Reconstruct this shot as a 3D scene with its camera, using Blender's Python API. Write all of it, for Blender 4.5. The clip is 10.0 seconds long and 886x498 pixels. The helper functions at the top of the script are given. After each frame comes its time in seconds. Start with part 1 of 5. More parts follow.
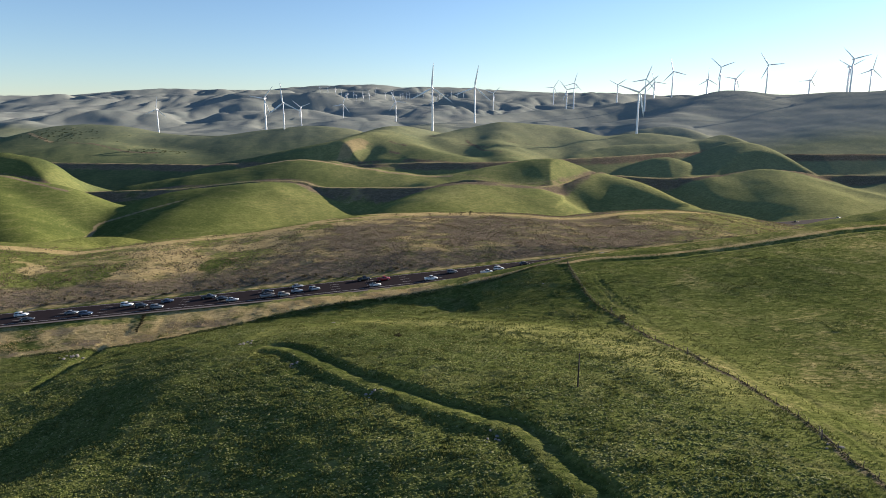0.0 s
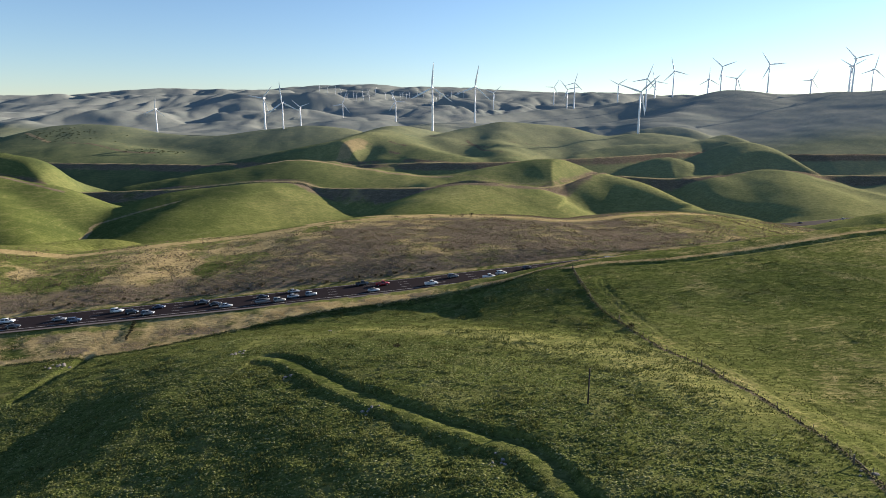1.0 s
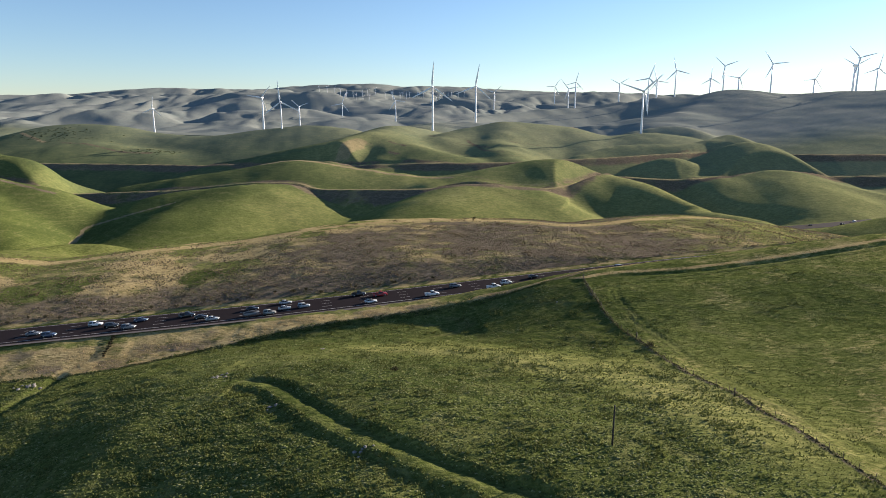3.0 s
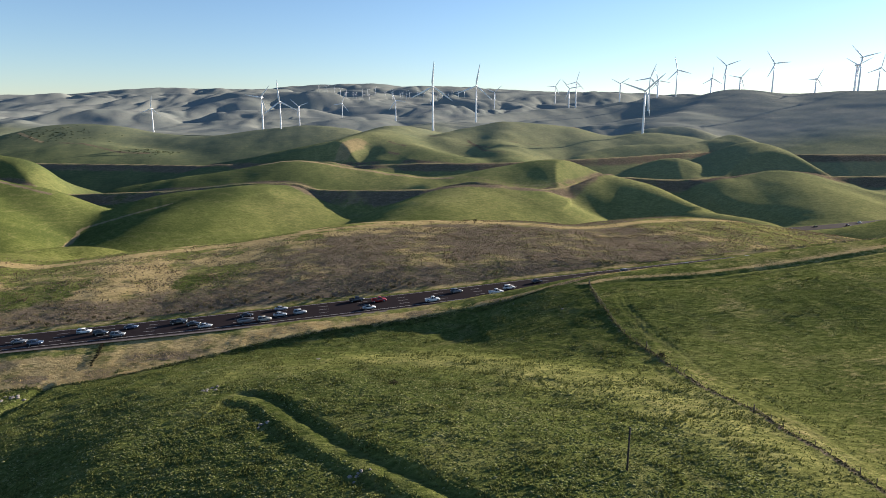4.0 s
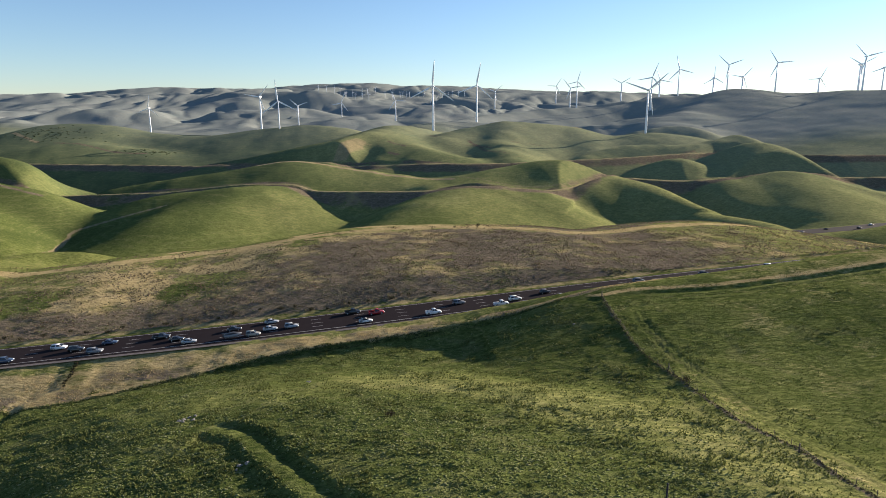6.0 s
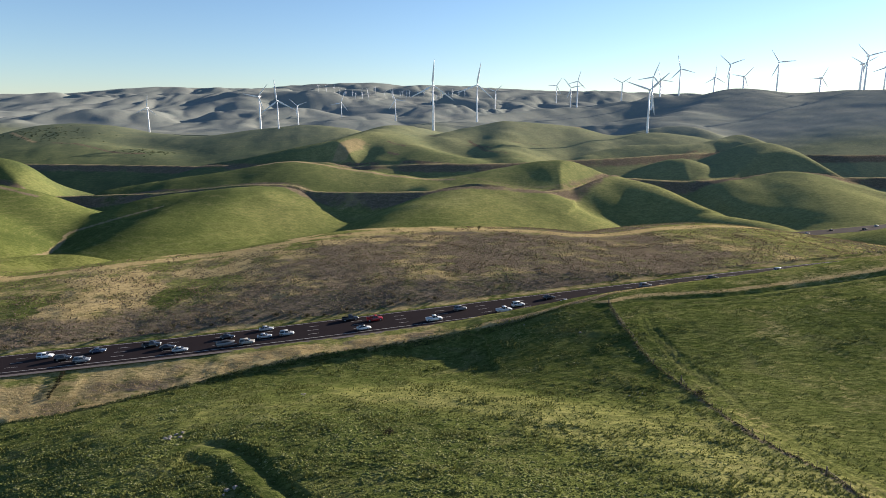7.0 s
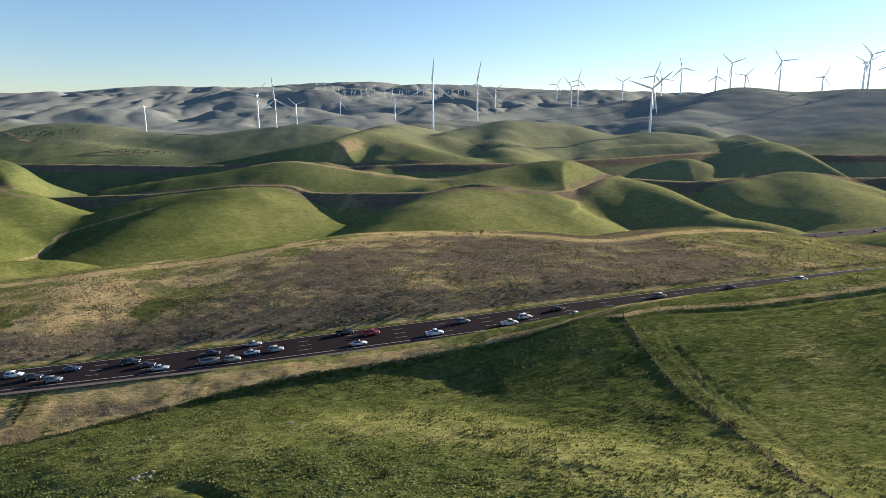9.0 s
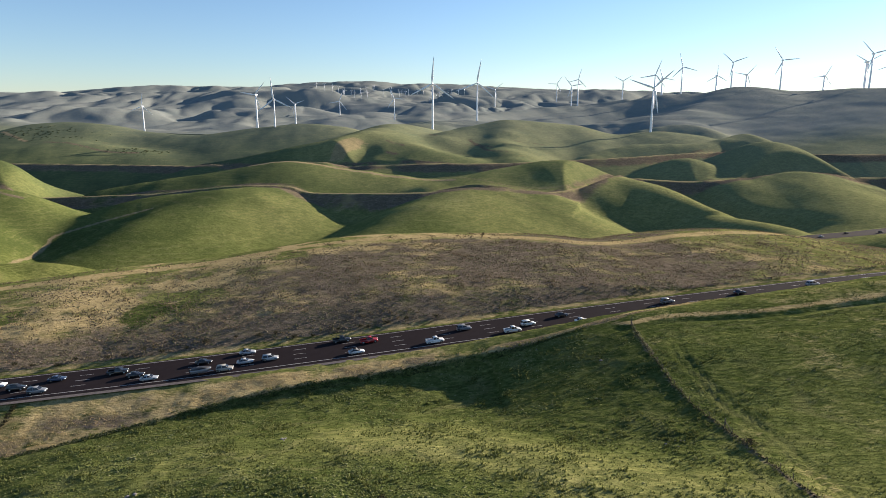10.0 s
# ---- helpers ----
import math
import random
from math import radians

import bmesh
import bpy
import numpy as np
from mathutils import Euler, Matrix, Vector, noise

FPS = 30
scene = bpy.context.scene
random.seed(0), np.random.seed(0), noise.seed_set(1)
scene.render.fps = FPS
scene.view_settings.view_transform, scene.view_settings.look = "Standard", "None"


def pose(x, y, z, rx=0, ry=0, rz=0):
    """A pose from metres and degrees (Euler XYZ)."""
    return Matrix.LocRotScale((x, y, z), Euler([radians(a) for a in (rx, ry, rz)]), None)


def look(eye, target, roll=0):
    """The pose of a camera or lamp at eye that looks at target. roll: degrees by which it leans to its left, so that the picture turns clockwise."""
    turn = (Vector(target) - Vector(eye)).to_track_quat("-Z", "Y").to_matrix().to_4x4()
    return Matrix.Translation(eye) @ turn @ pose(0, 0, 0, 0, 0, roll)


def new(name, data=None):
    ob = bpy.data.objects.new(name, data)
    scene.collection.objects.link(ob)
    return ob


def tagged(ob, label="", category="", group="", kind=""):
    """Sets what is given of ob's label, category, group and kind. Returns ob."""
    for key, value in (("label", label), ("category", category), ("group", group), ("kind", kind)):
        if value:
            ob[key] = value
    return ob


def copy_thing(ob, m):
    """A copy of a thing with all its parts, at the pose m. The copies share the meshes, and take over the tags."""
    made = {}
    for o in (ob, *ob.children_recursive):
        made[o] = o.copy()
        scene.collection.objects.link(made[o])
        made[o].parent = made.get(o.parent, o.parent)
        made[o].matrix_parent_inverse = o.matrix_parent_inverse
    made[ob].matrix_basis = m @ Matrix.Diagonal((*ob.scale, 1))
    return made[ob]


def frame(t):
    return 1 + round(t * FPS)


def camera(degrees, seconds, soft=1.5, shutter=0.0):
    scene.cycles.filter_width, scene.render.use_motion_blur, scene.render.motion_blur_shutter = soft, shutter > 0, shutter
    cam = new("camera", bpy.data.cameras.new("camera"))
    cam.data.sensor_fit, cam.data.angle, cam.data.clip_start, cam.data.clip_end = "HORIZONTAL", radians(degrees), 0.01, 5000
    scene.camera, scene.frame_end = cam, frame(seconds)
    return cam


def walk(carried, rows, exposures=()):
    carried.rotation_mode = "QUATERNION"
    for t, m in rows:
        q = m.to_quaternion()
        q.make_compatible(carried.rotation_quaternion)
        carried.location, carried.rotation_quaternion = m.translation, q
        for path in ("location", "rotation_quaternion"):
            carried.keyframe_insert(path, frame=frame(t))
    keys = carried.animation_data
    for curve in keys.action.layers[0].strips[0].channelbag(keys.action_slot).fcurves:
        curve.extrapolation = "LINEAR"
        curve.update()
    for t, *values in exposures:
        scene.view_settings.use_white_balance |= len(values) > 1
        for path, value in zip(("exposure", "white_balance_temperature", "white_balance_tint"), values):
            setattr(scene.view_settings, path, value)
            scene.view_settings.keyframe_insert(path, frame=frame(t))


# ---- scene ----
cam = camera(70, 10.0, soft=0.56)
PATH = [
    (0.0, 0.0, 2.06, 11.83),
    (2.5, 20.3, 2.06, 11.87),
    (5.0, 39.98, 2.04, 11.90),
    (7.5, 59.05, 2.04, 11.95),
    (9.0, 70.19, 2.08, 12.01),
    (10.0, 77.5, 2.11, 12.06),
]
EYE_Z = 77.05
# the drone flies level along +y, its gimbal turned a little right and tilted down
walk(cam, [(t, pose(0.0, y, EYE_Z, 90 - tilt, 0, -turn)) for t, y, turn, tilt in PATH], [(0.0, 1.30, 6260, 15.5), (10.0, 1.30, 6260, 15.5)])

# ---------------------------------------------------------------- light
SUN_AZ, SUN_EL = 61.0, 15.5  # degrees right of +y, above the horizon
world = bpy.data.worlds.new("sky")
scene.world = world
world.use_nodes = True
wn = world.node_tree.nodes
sky = wn.new("ShaderNodeTexSky")
sky.sky_type = "NISHITA"
sky.sun_disc = False
sky.sun_elevation = radians(SUN_EL)
sky.sun_rotation = radians(SUN_AZ)
sky.altitude = 250
sky.air_density, sky.dust_density, sky.ozone_density = 1.0, 0.12, 3.4
wn["Background"].inputs["Strength"].default_value = 0.069
world.node_tree.links.new(sky.outputs["Color"], wn["Background"].inputs["Color"])
lamp = bpy.data.lights.new("sun", "SUN")
lamp.energy, lamp.angle, lamp.color = 5.0, radians(0.5), (1.0, 0.88, 0.70)
sun = new("sun", lamp)
to_sun = Vector((math.sin(radians(SUN_AZ)) * math.cos(radians(SUN_EL)), math.cos(radians(SUN_AZ)) * math.cos(radians(SUN_EL)), math.sin(radians(SUN_EL))))
sun.matrix_world = look(to_sun * 500 + Vector((0, 300, 0)), (0, 300, 0))


# ---------------------------------------------------------------- materials
def material(name, rough=0.8, metal=0.0):
    m = bpy.data.materials.new(name)
    m.use_nodes = True
    b = m.node_tree.nodes["Principled BSDF"]
    b.inputs["Roughness"].default_value, b.inputs["Metallic"].default_value = rough, metal
    return m, m.node_tree, b


class Net:
    """Short hand for node trees."""

    def __init__(self, tree):
        self.t = tree

    def node(self, kind, **sockets):
        n = self.t.nodes.new(kind)
        for k, v in sockets.items():
            self.put(n.inputs[k.replace("_", " ")], v)
        return n

    def put(self, socket, v):
        if isinstance(v, bpy.types.NodeSocket):
            self.t.links.new(v, socket)
        else:
            socket.default_value = v

    def noise(self, scale, detail=4.0, rough=0.55, vector=None, distort=0.0):
        n = self.node("ShaderNodeTexNoise", Scale=scale, Detail=detail, Roughness=rough, Distortion=distort)
        if vector is not None:
            self.put(n.inputs["Vector"], vector)
        return n.outputs["Fac"]

    def ramp(self, fac, *stops):
        n = self.t.nodes.new("ShaderNodeValToRGB")
        while len(n.color_ramp.elements) < len(stops):
            n.color_ramp.elements.new(0.5)
        for e, (p, c) in zip(n.color_ramp.elements, stops):
            e.position = p
            e.color = (*c, 1) if len(c) == 3 else c
        self.put(n.inputs["Fac"], fac)
        return n.outputs["Color"]

    def mix(self, fac, a, b, mode="MIX"):
        n = self.t.nodes.new("ShaderNodeMix")
        n.data_type, n.blend_type = "RGBA", mode
        self.put(n.inputs[0], fac)
        for s, v in ((n.inputs[6], a), (n.inputs[7], b)):
            self.put(s, (*v, 1) if isinstance(v, tuple) and len(v) == 3 else v)
        return n.outputs[2]

    def calc(self, op, a, b=0.0, clamp=False):
        n = self.t.nodes.new("ShaderNodeMath")
        n.operation, n.use_clamp = op, clamp
        self.put(n.inputs[0], a)
        self.put(n.inputs[1], b)
        return n.outputs[0]

    def span(self, v, a, b):
        """0 at a, 1 at b, clamped."""
        n = self.t.nodes.new("ShaderNodeMapRange")
        n.clamp = True
        self.put(n.inputs["Value"], v)
        n.inputs["From Min"].default_value, n.inputs["From Max"].default_value = a, b
        return n.outputs["Result"]

    def attr(self, name):
        n = self.t.nodes.new("ShaderNodeAttribute")
        n.attribute_name = name
        return n.outputs["Fac"]

    def place(self):
        return self.t.nodes.new("ShaderNodeNewGeometry").outputs["Position"]

    def bump(self, height, strength, distance, principled):
        n = self.node("ShaderNodeBump", Height=height, Strength=strength, Distance=distance)
        self.put(principled.inputs["Normal"], n.outputs["Normal"])


def ground_material():
    m, tree, b = material("grassland", 0.95)
    n = Net(tree)
    p = n.place()
    drawn = tree.nodes.new("ShaderNodeVectorMath")  # grain drawn out along the slopes
    drawn.operation = "MULTIPLY"
    n.put(drawn.inputs[0], p)
    drawn.inputs[1].default_value = (0.6, 1.25, 1.0)
    lie = drawn.outputs["Vector"]
    big, mid, fine = n.noise(0.012, 5, 0.6, p), n.noise(0.11, 5, 0.6, p, 0.4), n.noise(0.9, 6, 0.65, lie, 0.3)
    tiny = n.noise(3.2, 3, 0.6, p)
    rough = n.noise(0.28, 6, 0.7, lie, 0.6)
    swath = n.noise(0.035, 3, 0.5, p, 0.8)
    tone = n.calc("ADD", n.calc("ADD", n.calc("MULTIPLY", big, 0.3), n.calc("ADD", n.calc("MULTIPLY", mid, 0.2), n.calc("MULTIPLY", swath, 0.2))), n.calc("MULTIPLY", n.attr("grass_tone"), 0.3))
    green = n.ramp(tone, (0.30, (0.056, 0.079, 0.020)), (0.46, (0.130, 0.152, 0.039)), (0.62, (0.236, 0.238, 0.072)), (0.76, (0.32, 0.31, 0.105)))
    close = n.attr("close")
    # fine grain paints shaded gaps between tufts and lit tips into the green
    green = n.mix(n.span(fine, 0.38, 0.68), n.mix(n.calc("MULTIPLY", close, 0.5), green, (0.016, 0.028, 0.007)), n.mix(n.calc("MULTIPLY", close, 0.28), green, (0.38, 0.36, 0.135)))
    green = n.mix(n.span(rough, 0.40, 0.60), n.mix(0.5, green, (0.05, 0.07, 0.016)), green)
    straw = n.ramp(n.calc("ADD", n.calc("MULTIPLY", mid, 0.3), n.calc("ADD", n.calc("MULTIPLY", fine, 0.4), n.calc("MULTIPLY", tiny, 0.3))), (0.3, (0.152, 0.115, 0.052)), (0.46, (0.29, 0.222, 0.104)), (0.57, (0.425, 0.33, 0.158)), (0.7, (0.54, 0.435, 0.22)))
    bare = n.ramp(n.calc("ADD", n.calc("MULTIPLY", mid, 0.4), n.calc("MULTIPLY", tiny, 0.6)), (0.3, (0.19, 0.143, 0.078)), (0.7, (0.37, 0.29, 0.17)))
    weeds = n.ramp(n.calc("ADD", n.calc("MULTIPLY", rough, 0.35), n.calc("ADD", n.calc("MULTIPLY", fine, 0.35), n.calc("MULTIPLY", tiny, 0.3))), (0.36, (0.072, 0.066, 0.04)), (0.52, (0.142, 0.113, 0.078)), (0.66, (0.285, 0.22, 0.16)))
    # far tones are bluish and low in contrast: distance haze painted into the colour
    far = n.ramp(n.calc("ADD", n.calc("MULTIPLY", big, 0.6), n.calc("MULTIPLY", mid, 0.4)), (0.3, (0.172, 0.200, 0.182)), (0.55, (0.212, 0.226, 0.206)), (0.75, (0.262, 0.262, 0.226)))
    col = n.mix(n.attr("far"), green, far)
    col = n.mix(n.span(n.calc("ADD", n.attr("dry"), n.calc("MULTIPLY", n.calc("SUBTRACT", n.calc("ADD", mid, fine), 1.0), 0.9)), 0.3, 0.75), col, straw)
    col = n.mix(n.span(n.calc("ADD", n.attr("weed"), n.calc("MULTIPLY", n.calc("SUBTRACT", n.calc("ADD", mid, fine), 1.0), 0.9)), 0.3, 0.75), col, weeds)
    col = n.mix(n.span(n.calc("ADD", n.attr("bare"), n.calc("MULTIPLY", n.calc("SUBTRACT", fine, 0.5), 0.8)), 0.3, 0.7), col, bare)
    up = tree.nodes.new("ShaderNodeSeparateXYZ")
    n.put(up.inputs[0], p)
    tread = n.calc("SINE", n.calc("ADD", n.calc("MULTIPLY", up.outputs["Z"], 2.3), n.calc("ADD", n.calc("MULTIPLY", big, 34.0), n.calc("MULTIPLY", mid, 9.0))))
    tread = n.calc("MULTIPLY", n.span(tread, 0.55, 1.0), n.span(swath, 0.42, 0.6))
    col = n.mix(n.calc("MULTIPLY", tread, 0.38), col, n.mix(0.5, col, (0.30, 0.25, 0.12)))
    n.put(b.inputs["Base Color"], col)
    b.inputs["Specular IOR Level"].default_value = 0.0
    n.bump(n.calc("ADD", n.calc("MULTIPLY", fine, 0.7), n.calc("ADD", n.calc("MULTIPLY", tiny, 0.25), n.calc("MULTIPLY", rough, 0.7))), n.calc("MULTIPLY", close, 0.9), 0.9, b)
    return m


def tuft_material(name, *tones):
    """Thin leaves that let some light through; each tuft takes its own tone."""
    m, tree, b = material(name, 0.8)
    n = Net(tree)
    island = tree.nodes.new("ShaderNodeNewGeometry").outputs["Random Per Island"]
    col = n.ramp(island, *[(k / max(1, len(tones) - 1), c) for k, c in enumerate(tones)])
    n.put(b.inputs["Base Color"], col)
    b.inputs["Specular IOR Level"].default_value = 0.2
    leaf = n.node("ShaderNodeBsdfTranslucent", Color=col)
    both = n.node("ShaderNodeMixShader", Fac=0.28)
    tree.links.new(b.outputs["BSDF"], both.inputs[1])
    tree.links.new(leaf.outputs["BSDF"], both.inputs[2])
    tree.links.new(both.outputs["Shader"], tree.nodes["Material Output"].inputs["Surface"])
    return m


def clump_material(name, *tones):
    """Matted clumps, each in its own tone, with fine leaf relief."""
    m, tree, b = material(name, 0.95)
    n = Net(tree)
    p = n.place()
    island = tree.nodes.new("ShaderNodeNewGeometry").outputs["Random Per Island"]
    col = n.ramp(island, *[(k / max(1, len(tones) - 1), c) for k, c in enumerate(tones)])
    n.put(b.inputs["Base Color"], n.mix(n.span(n.noise(5.0, 3, 0.6, p), 0.4, 0.65), n.mix(0.32, col, (0.015, 0.02, 0.006)), col))
    b.inputs["Specular IOR Level"].default_value = 0.05
    n.bump(n.noise(7.0, 3, 0.6, p), 0.8, 0.12, b)
    return m


def asphalt_material():
    m, tree, b = material("asphalt", 0.9)
    n = Net(tree)
    p = n.place()
    n.put(b.inputs["Base Color"], n.mix(n.noise(0.35, 4, 0.6, p), n.ramp(n.noise(6.0, 3, 0.6, p), (0.3, (0.012, 0.0088, 0.0094)), (0.7, (0.020, 0.0152, 0.0158))), (0.024, 0.0182, 0.0188)))
    b.inputs["Specular IOR Level"].default_value = 0.04
    n.bump(n.noise(25.0, 2, 0.5, p), 0.3, 0.02, b)
    return m


def plain(name, colour, rough=0.5, metal=0.0, spread=0.12, scale=3.0, bump=0.0):
    """A surface of one colour with slight wear and grain."""
    m, tree, b = material(name, rough, metal)
    n = Net(tree)
    tc = tree.nodes.new("ShaderNodeTexCoord").outputs["Object"]
    dark = tuple(c * (1 - spread) for c in colour)
    pale = tuple(min(1, c * (1 + spread)) for c in colour)
    n.put(b.inputs["Base Color"], n.ramp(n.noise(scale, 5, 0.6, tc), (0.35, dark), (0.65, pale)))
    if bump:
        n.bump(n.noise(scale * 6, 4, 0.6, tc), bump, 0.02, b)
    return m


GRASSLAND = ground_material()
ASPHALT = asphalt_material()
SHOULDER = plain("gravel_shoulder", (0.095, 0.076, 0.066), 0.95, 0, 0.3, 1.2, 0.4)
LINE_PAINT = plain("worn_road_paint", (0.42, 0.40, 0.37), 0.7, 0, 0.2, 0.8)
TURBINE_WHITE = plain("turbine_white", (0.80, 0.81, 0.82), 0.35, 0, 0.03, 0.2)
GRASS = tuft_material("grass_leaves", (0.075, 0.092, 0.022), (0.10, 0.117, 0.028), (0.124, 0.137, 0.036), (0.16, 0.166, 0.05))
TUSSOCK = clump_material("tussock_grass", (0.085, 0.11, 0.028), (0.125, 0.148, 0.04), (0.165, 0.182, 0.058), (0.27, 0.265, 0.12))
WEED_CLUMP = clump_material("weed_clump", (0.09, 0.08, 0.045), (0.17, 0.13, 0.09), (0.22, 0.168, 0.12), (0.11, 0.125, 0.045), (0.27, 0.205, 0.145))
FENCE_WEED = clump_material("fence_weed", (0.05, 0.045, 0.022), (0.09, 0.08, 0.035), (0.15, 0.12, 0.06), (0.23, 0.18, 0.10))
DEAD_WEED = tuft_material("dead_weed", (0.085, 0.066, 0.04), (0.15, 0.108, 0.07), (0.20, 0.145, 0.10), (0.10, 0.12, 0.03), (0.27, 0.19, 0.125))
STRAW = tuft_material("straw", (0.34, 0.215, 0.12), (0.45, 0.32, 0.165), (0.56, 0.43, 0.21), (0.62, 0.49, 0.26), (0.38, 0.37, 0.13))
HILL_BUSH = tuft_material("hill_bush_leaves", (0.035, 0.05, 0.018), (0.05, 0.065, 0.024), (0.065, 0.08, 0.03))
BUSH_LEAF = tuft_material("bush_leaves", (0.018, 0.022, 0.008), (0.035, 0.036, 0.014), (0.06, 0.045, 0.022))
OLD_WOOD = plain("weathered_wood", (0.10, 0.08, 0.062), 0.9, 0, 0.35, 4.0, 0.5)
CREOSOTE = plain("creosoted_pole_wood", (0.028, 0.023, 0.019), 0.9, 0, 0.3, 4.0, 0.4)
WIRE = plain("rusty_wire", (0.16, 0.13, 0.11), 0.6, 0.7, 0.2, 5.0)
STONE = plain("pale_field_stone", (0.20, 0.18, 0.155), 0.9, 0, 0.3, 1.5, 0.5)
GLASS = plain("tinted_car_glass", (0.015, 0.018, 0.022), 0.08, 0, 0.1, 1.0)
RUBBER = plain("tyre_rubber", (0.018, 0.018, 0.018), 0.85, 0, 0.2, 6.0)
ALLOY = plain("alloy_rim", (0.45, 0.45, 0.46), 0.35, 0.9, 0.1, 4.0)
TRIM = plain("dark_trim", (0.03, 0.03, 0.032), 0.6, 0, 0.15, 4.0)
TAIL = plain("red_tail_lens", (0.35, 0.01, 0.01), 0.25, 0, 0.1, 4.0)
LAMP, _, lamp_bsdf = material("lit_headlight", 0.2)
lamp_bsdf.inputs["Base Color"].default_value = (0.9, 0.9, 0.86, 1)
lamp_bsdf.inputs["Emission Color"].default_value = (1.0, 0.95, 0.85, 1)
lamp_bsdf.inputs["Emission Strength"].default_value = 3.0


def car_paint(name, colour):
    m = plain(name, colour, 0.28, 0, 0.04, 0.6)
    b = m.node_tree.nodes["Principled BSDF"]
    b.inputs["Coat Weight"].default_value = 0.8
    b.inputs["Coat Roughness"].default_value = 0.06
    return m


PAINT = {k: car_paint(k + "_car_paint", c) for k, c in dict(white=(0.68, 0.68, 0.67), silver=(0.33, 0.345, 0.36), grey=(0.16, 0.165, 0.175), black=(0.012, 0.012, 0.013), blue=(0.035, 0.055, 0.10), red=(0.30, 0.012, 0.014), tan=(0.30, 0.28, 0.24)).items()}

# ---------------------------------------------------------------- terrain shape
def lattice(ix, iy, seed):
    h = (ix.astype(np.int64) * 374761393 + iy.astype(np.int64) * 668265263 + seed * 974711) & 0x7FFFFFFF
    h = ((h ^ (h >> 13)) * 1274126177) & 0x7FFFFFFF
    h = ((h ^ (h >> 16)) * 668265263) & 0x7FFFFFFF
    return (h ^ (h >> 15)) / 0x3FFFFFFF - 1.0


def value_noise(x, y, size, seed):
    """Smooth noise from -1 to 1 with that wavelength."""
    x, y = np.asarray(x, float) / size, np.asarray(y, float) / size
    ix, iy = np.floor(x), np.floor(y)
    u, v = x - ix, y - iy
    u, v = u * u * u * (u * (6 * u - 15) + 10), v * v * v * (v * (6 * v - 15) + 10)
    a, b = lattice(ix, iy, seed), lattice(ix + 1, iy, seed)
    c, d = lattice(ix, iy + 1, seed), lattice(ix + 1, iy + 1, seed)
    return (a + (b - a) * u) + ((c + (d - c) * u) - (a + (b - a) * u)) * v


def fbm(x, y, size, seed, octaves=4, gain=0.5):
    total, amp = 0.0, 1.0
    for k in range(octaves):
        total = total + amp * value_noise(x * math.cos(k) - y * math.sin(k), x * math.sin(k) + y * math.cos(k), size / 2 ** k, seed + k)
        amp *= gain
    return total


def smoothstep(a, b, x):
    t = np.clip((x - a) / (b - a), 0, 1)
    return t * t * (3 - 2 * t)


def rounded(points, n):
    """A Catmull-Rom curve through the points, n steps a span."""
    p = [np.array(q, float) for q in points]
    p = [2 * p[0] - p[1], *p, 2 * p[-1] - p[-2]]
    out = []
    for i in range(1, len(p) - 2):
        for k in range(n):
            t = k / n
            out.append(0.5 * (2 * p[i] + (p[i + 1] - p[i - 1]) * t + (2 * p[i - 1] - 5 * p[i] + 4 * p[i + 1] - p[i + 2]) * t * t + (3 * p[i] - p[i - 1] - 3 * p[i + 1] + p[i + 2]) * t ** 3))
    return np.array(out + [p[-2]])


def along(X, Y, line):
    """Signed distance to a polyline (positive on its left), the height of its nearest point, and how far along that is."""
    best = np.full(X.shape, 1e18)
    sd, zz, ss = np.zeros(X.shape), np.zeros(X.shape), np.zeros(X.shape)
    done = 0.0
    for (x0, y0, z0), (x1, y1, z1) in zip(line[:-1], line[1:]):
        ex, ey = x1 - x0, y1 - y0
        ln = math.hypot(ex, ey) + 1e-9
        t = np.clip(((X - x0) * ex + (Y - y0) * ey) / ln ** 2, 0, 1)
        dx, dy = X - x0 - t * ex, Y - y0 - t * ey
        d2 = dx * dx + dy * dy
        m = d2 < best
        best = np.where(m, d2, best)
        side = np.where(ex * (Y - y0) - ey * (X - x0) >= 0, 1.0, -1.0)
        sd = np.where(m, side * np.sqrt(d2), sd)
        zz = np.where(m, z0 + t * (z1 - z0), zz)
        ss = np.where(m, done + t * ln, ss)
        done += ln
    return sd, zz, ss


def crest(X, Y, line, left, right, r, k):
    """Height of a rounded ridge along a spine, blended smoothly from span to span."""
    parts = []
    for (x0, y0, z0), (x1, y1, z1) in zip(line[:-1], line[1:]):
        ex, ey = x1 - x0, y1 - y0
        ln = math.hypot(ex, ey) + 1e-9
        t = np.clip(((X - x0) * ex + (Y - y0) * ey) / ln ** 2, 0, 1)
        d2 = (X - x0 - t * ex) ** 2 + (Y - y0 - t * ey) ** 2
        lean = (ex * (Y - y0) - ey * (X - x0)) / ln / np.sqrt(d2 + 1)
        slope = right + (left - right) * (0.5 + 0.5 * np.clip(lean, -1, 1))
        parts.append(z0 + t * (z1 - z0) - slope * (np.sqrt(d2 + r * r) - r))
    top = parts[0]
    for q in parts[1:]:
        top = np.maximum(top, q)
    total, weight = 0.0, 0.0
    for q in parts:
        w = np.exp((q - top) / k)
        total, weight = total + w * q, weight + w
    return total / weight


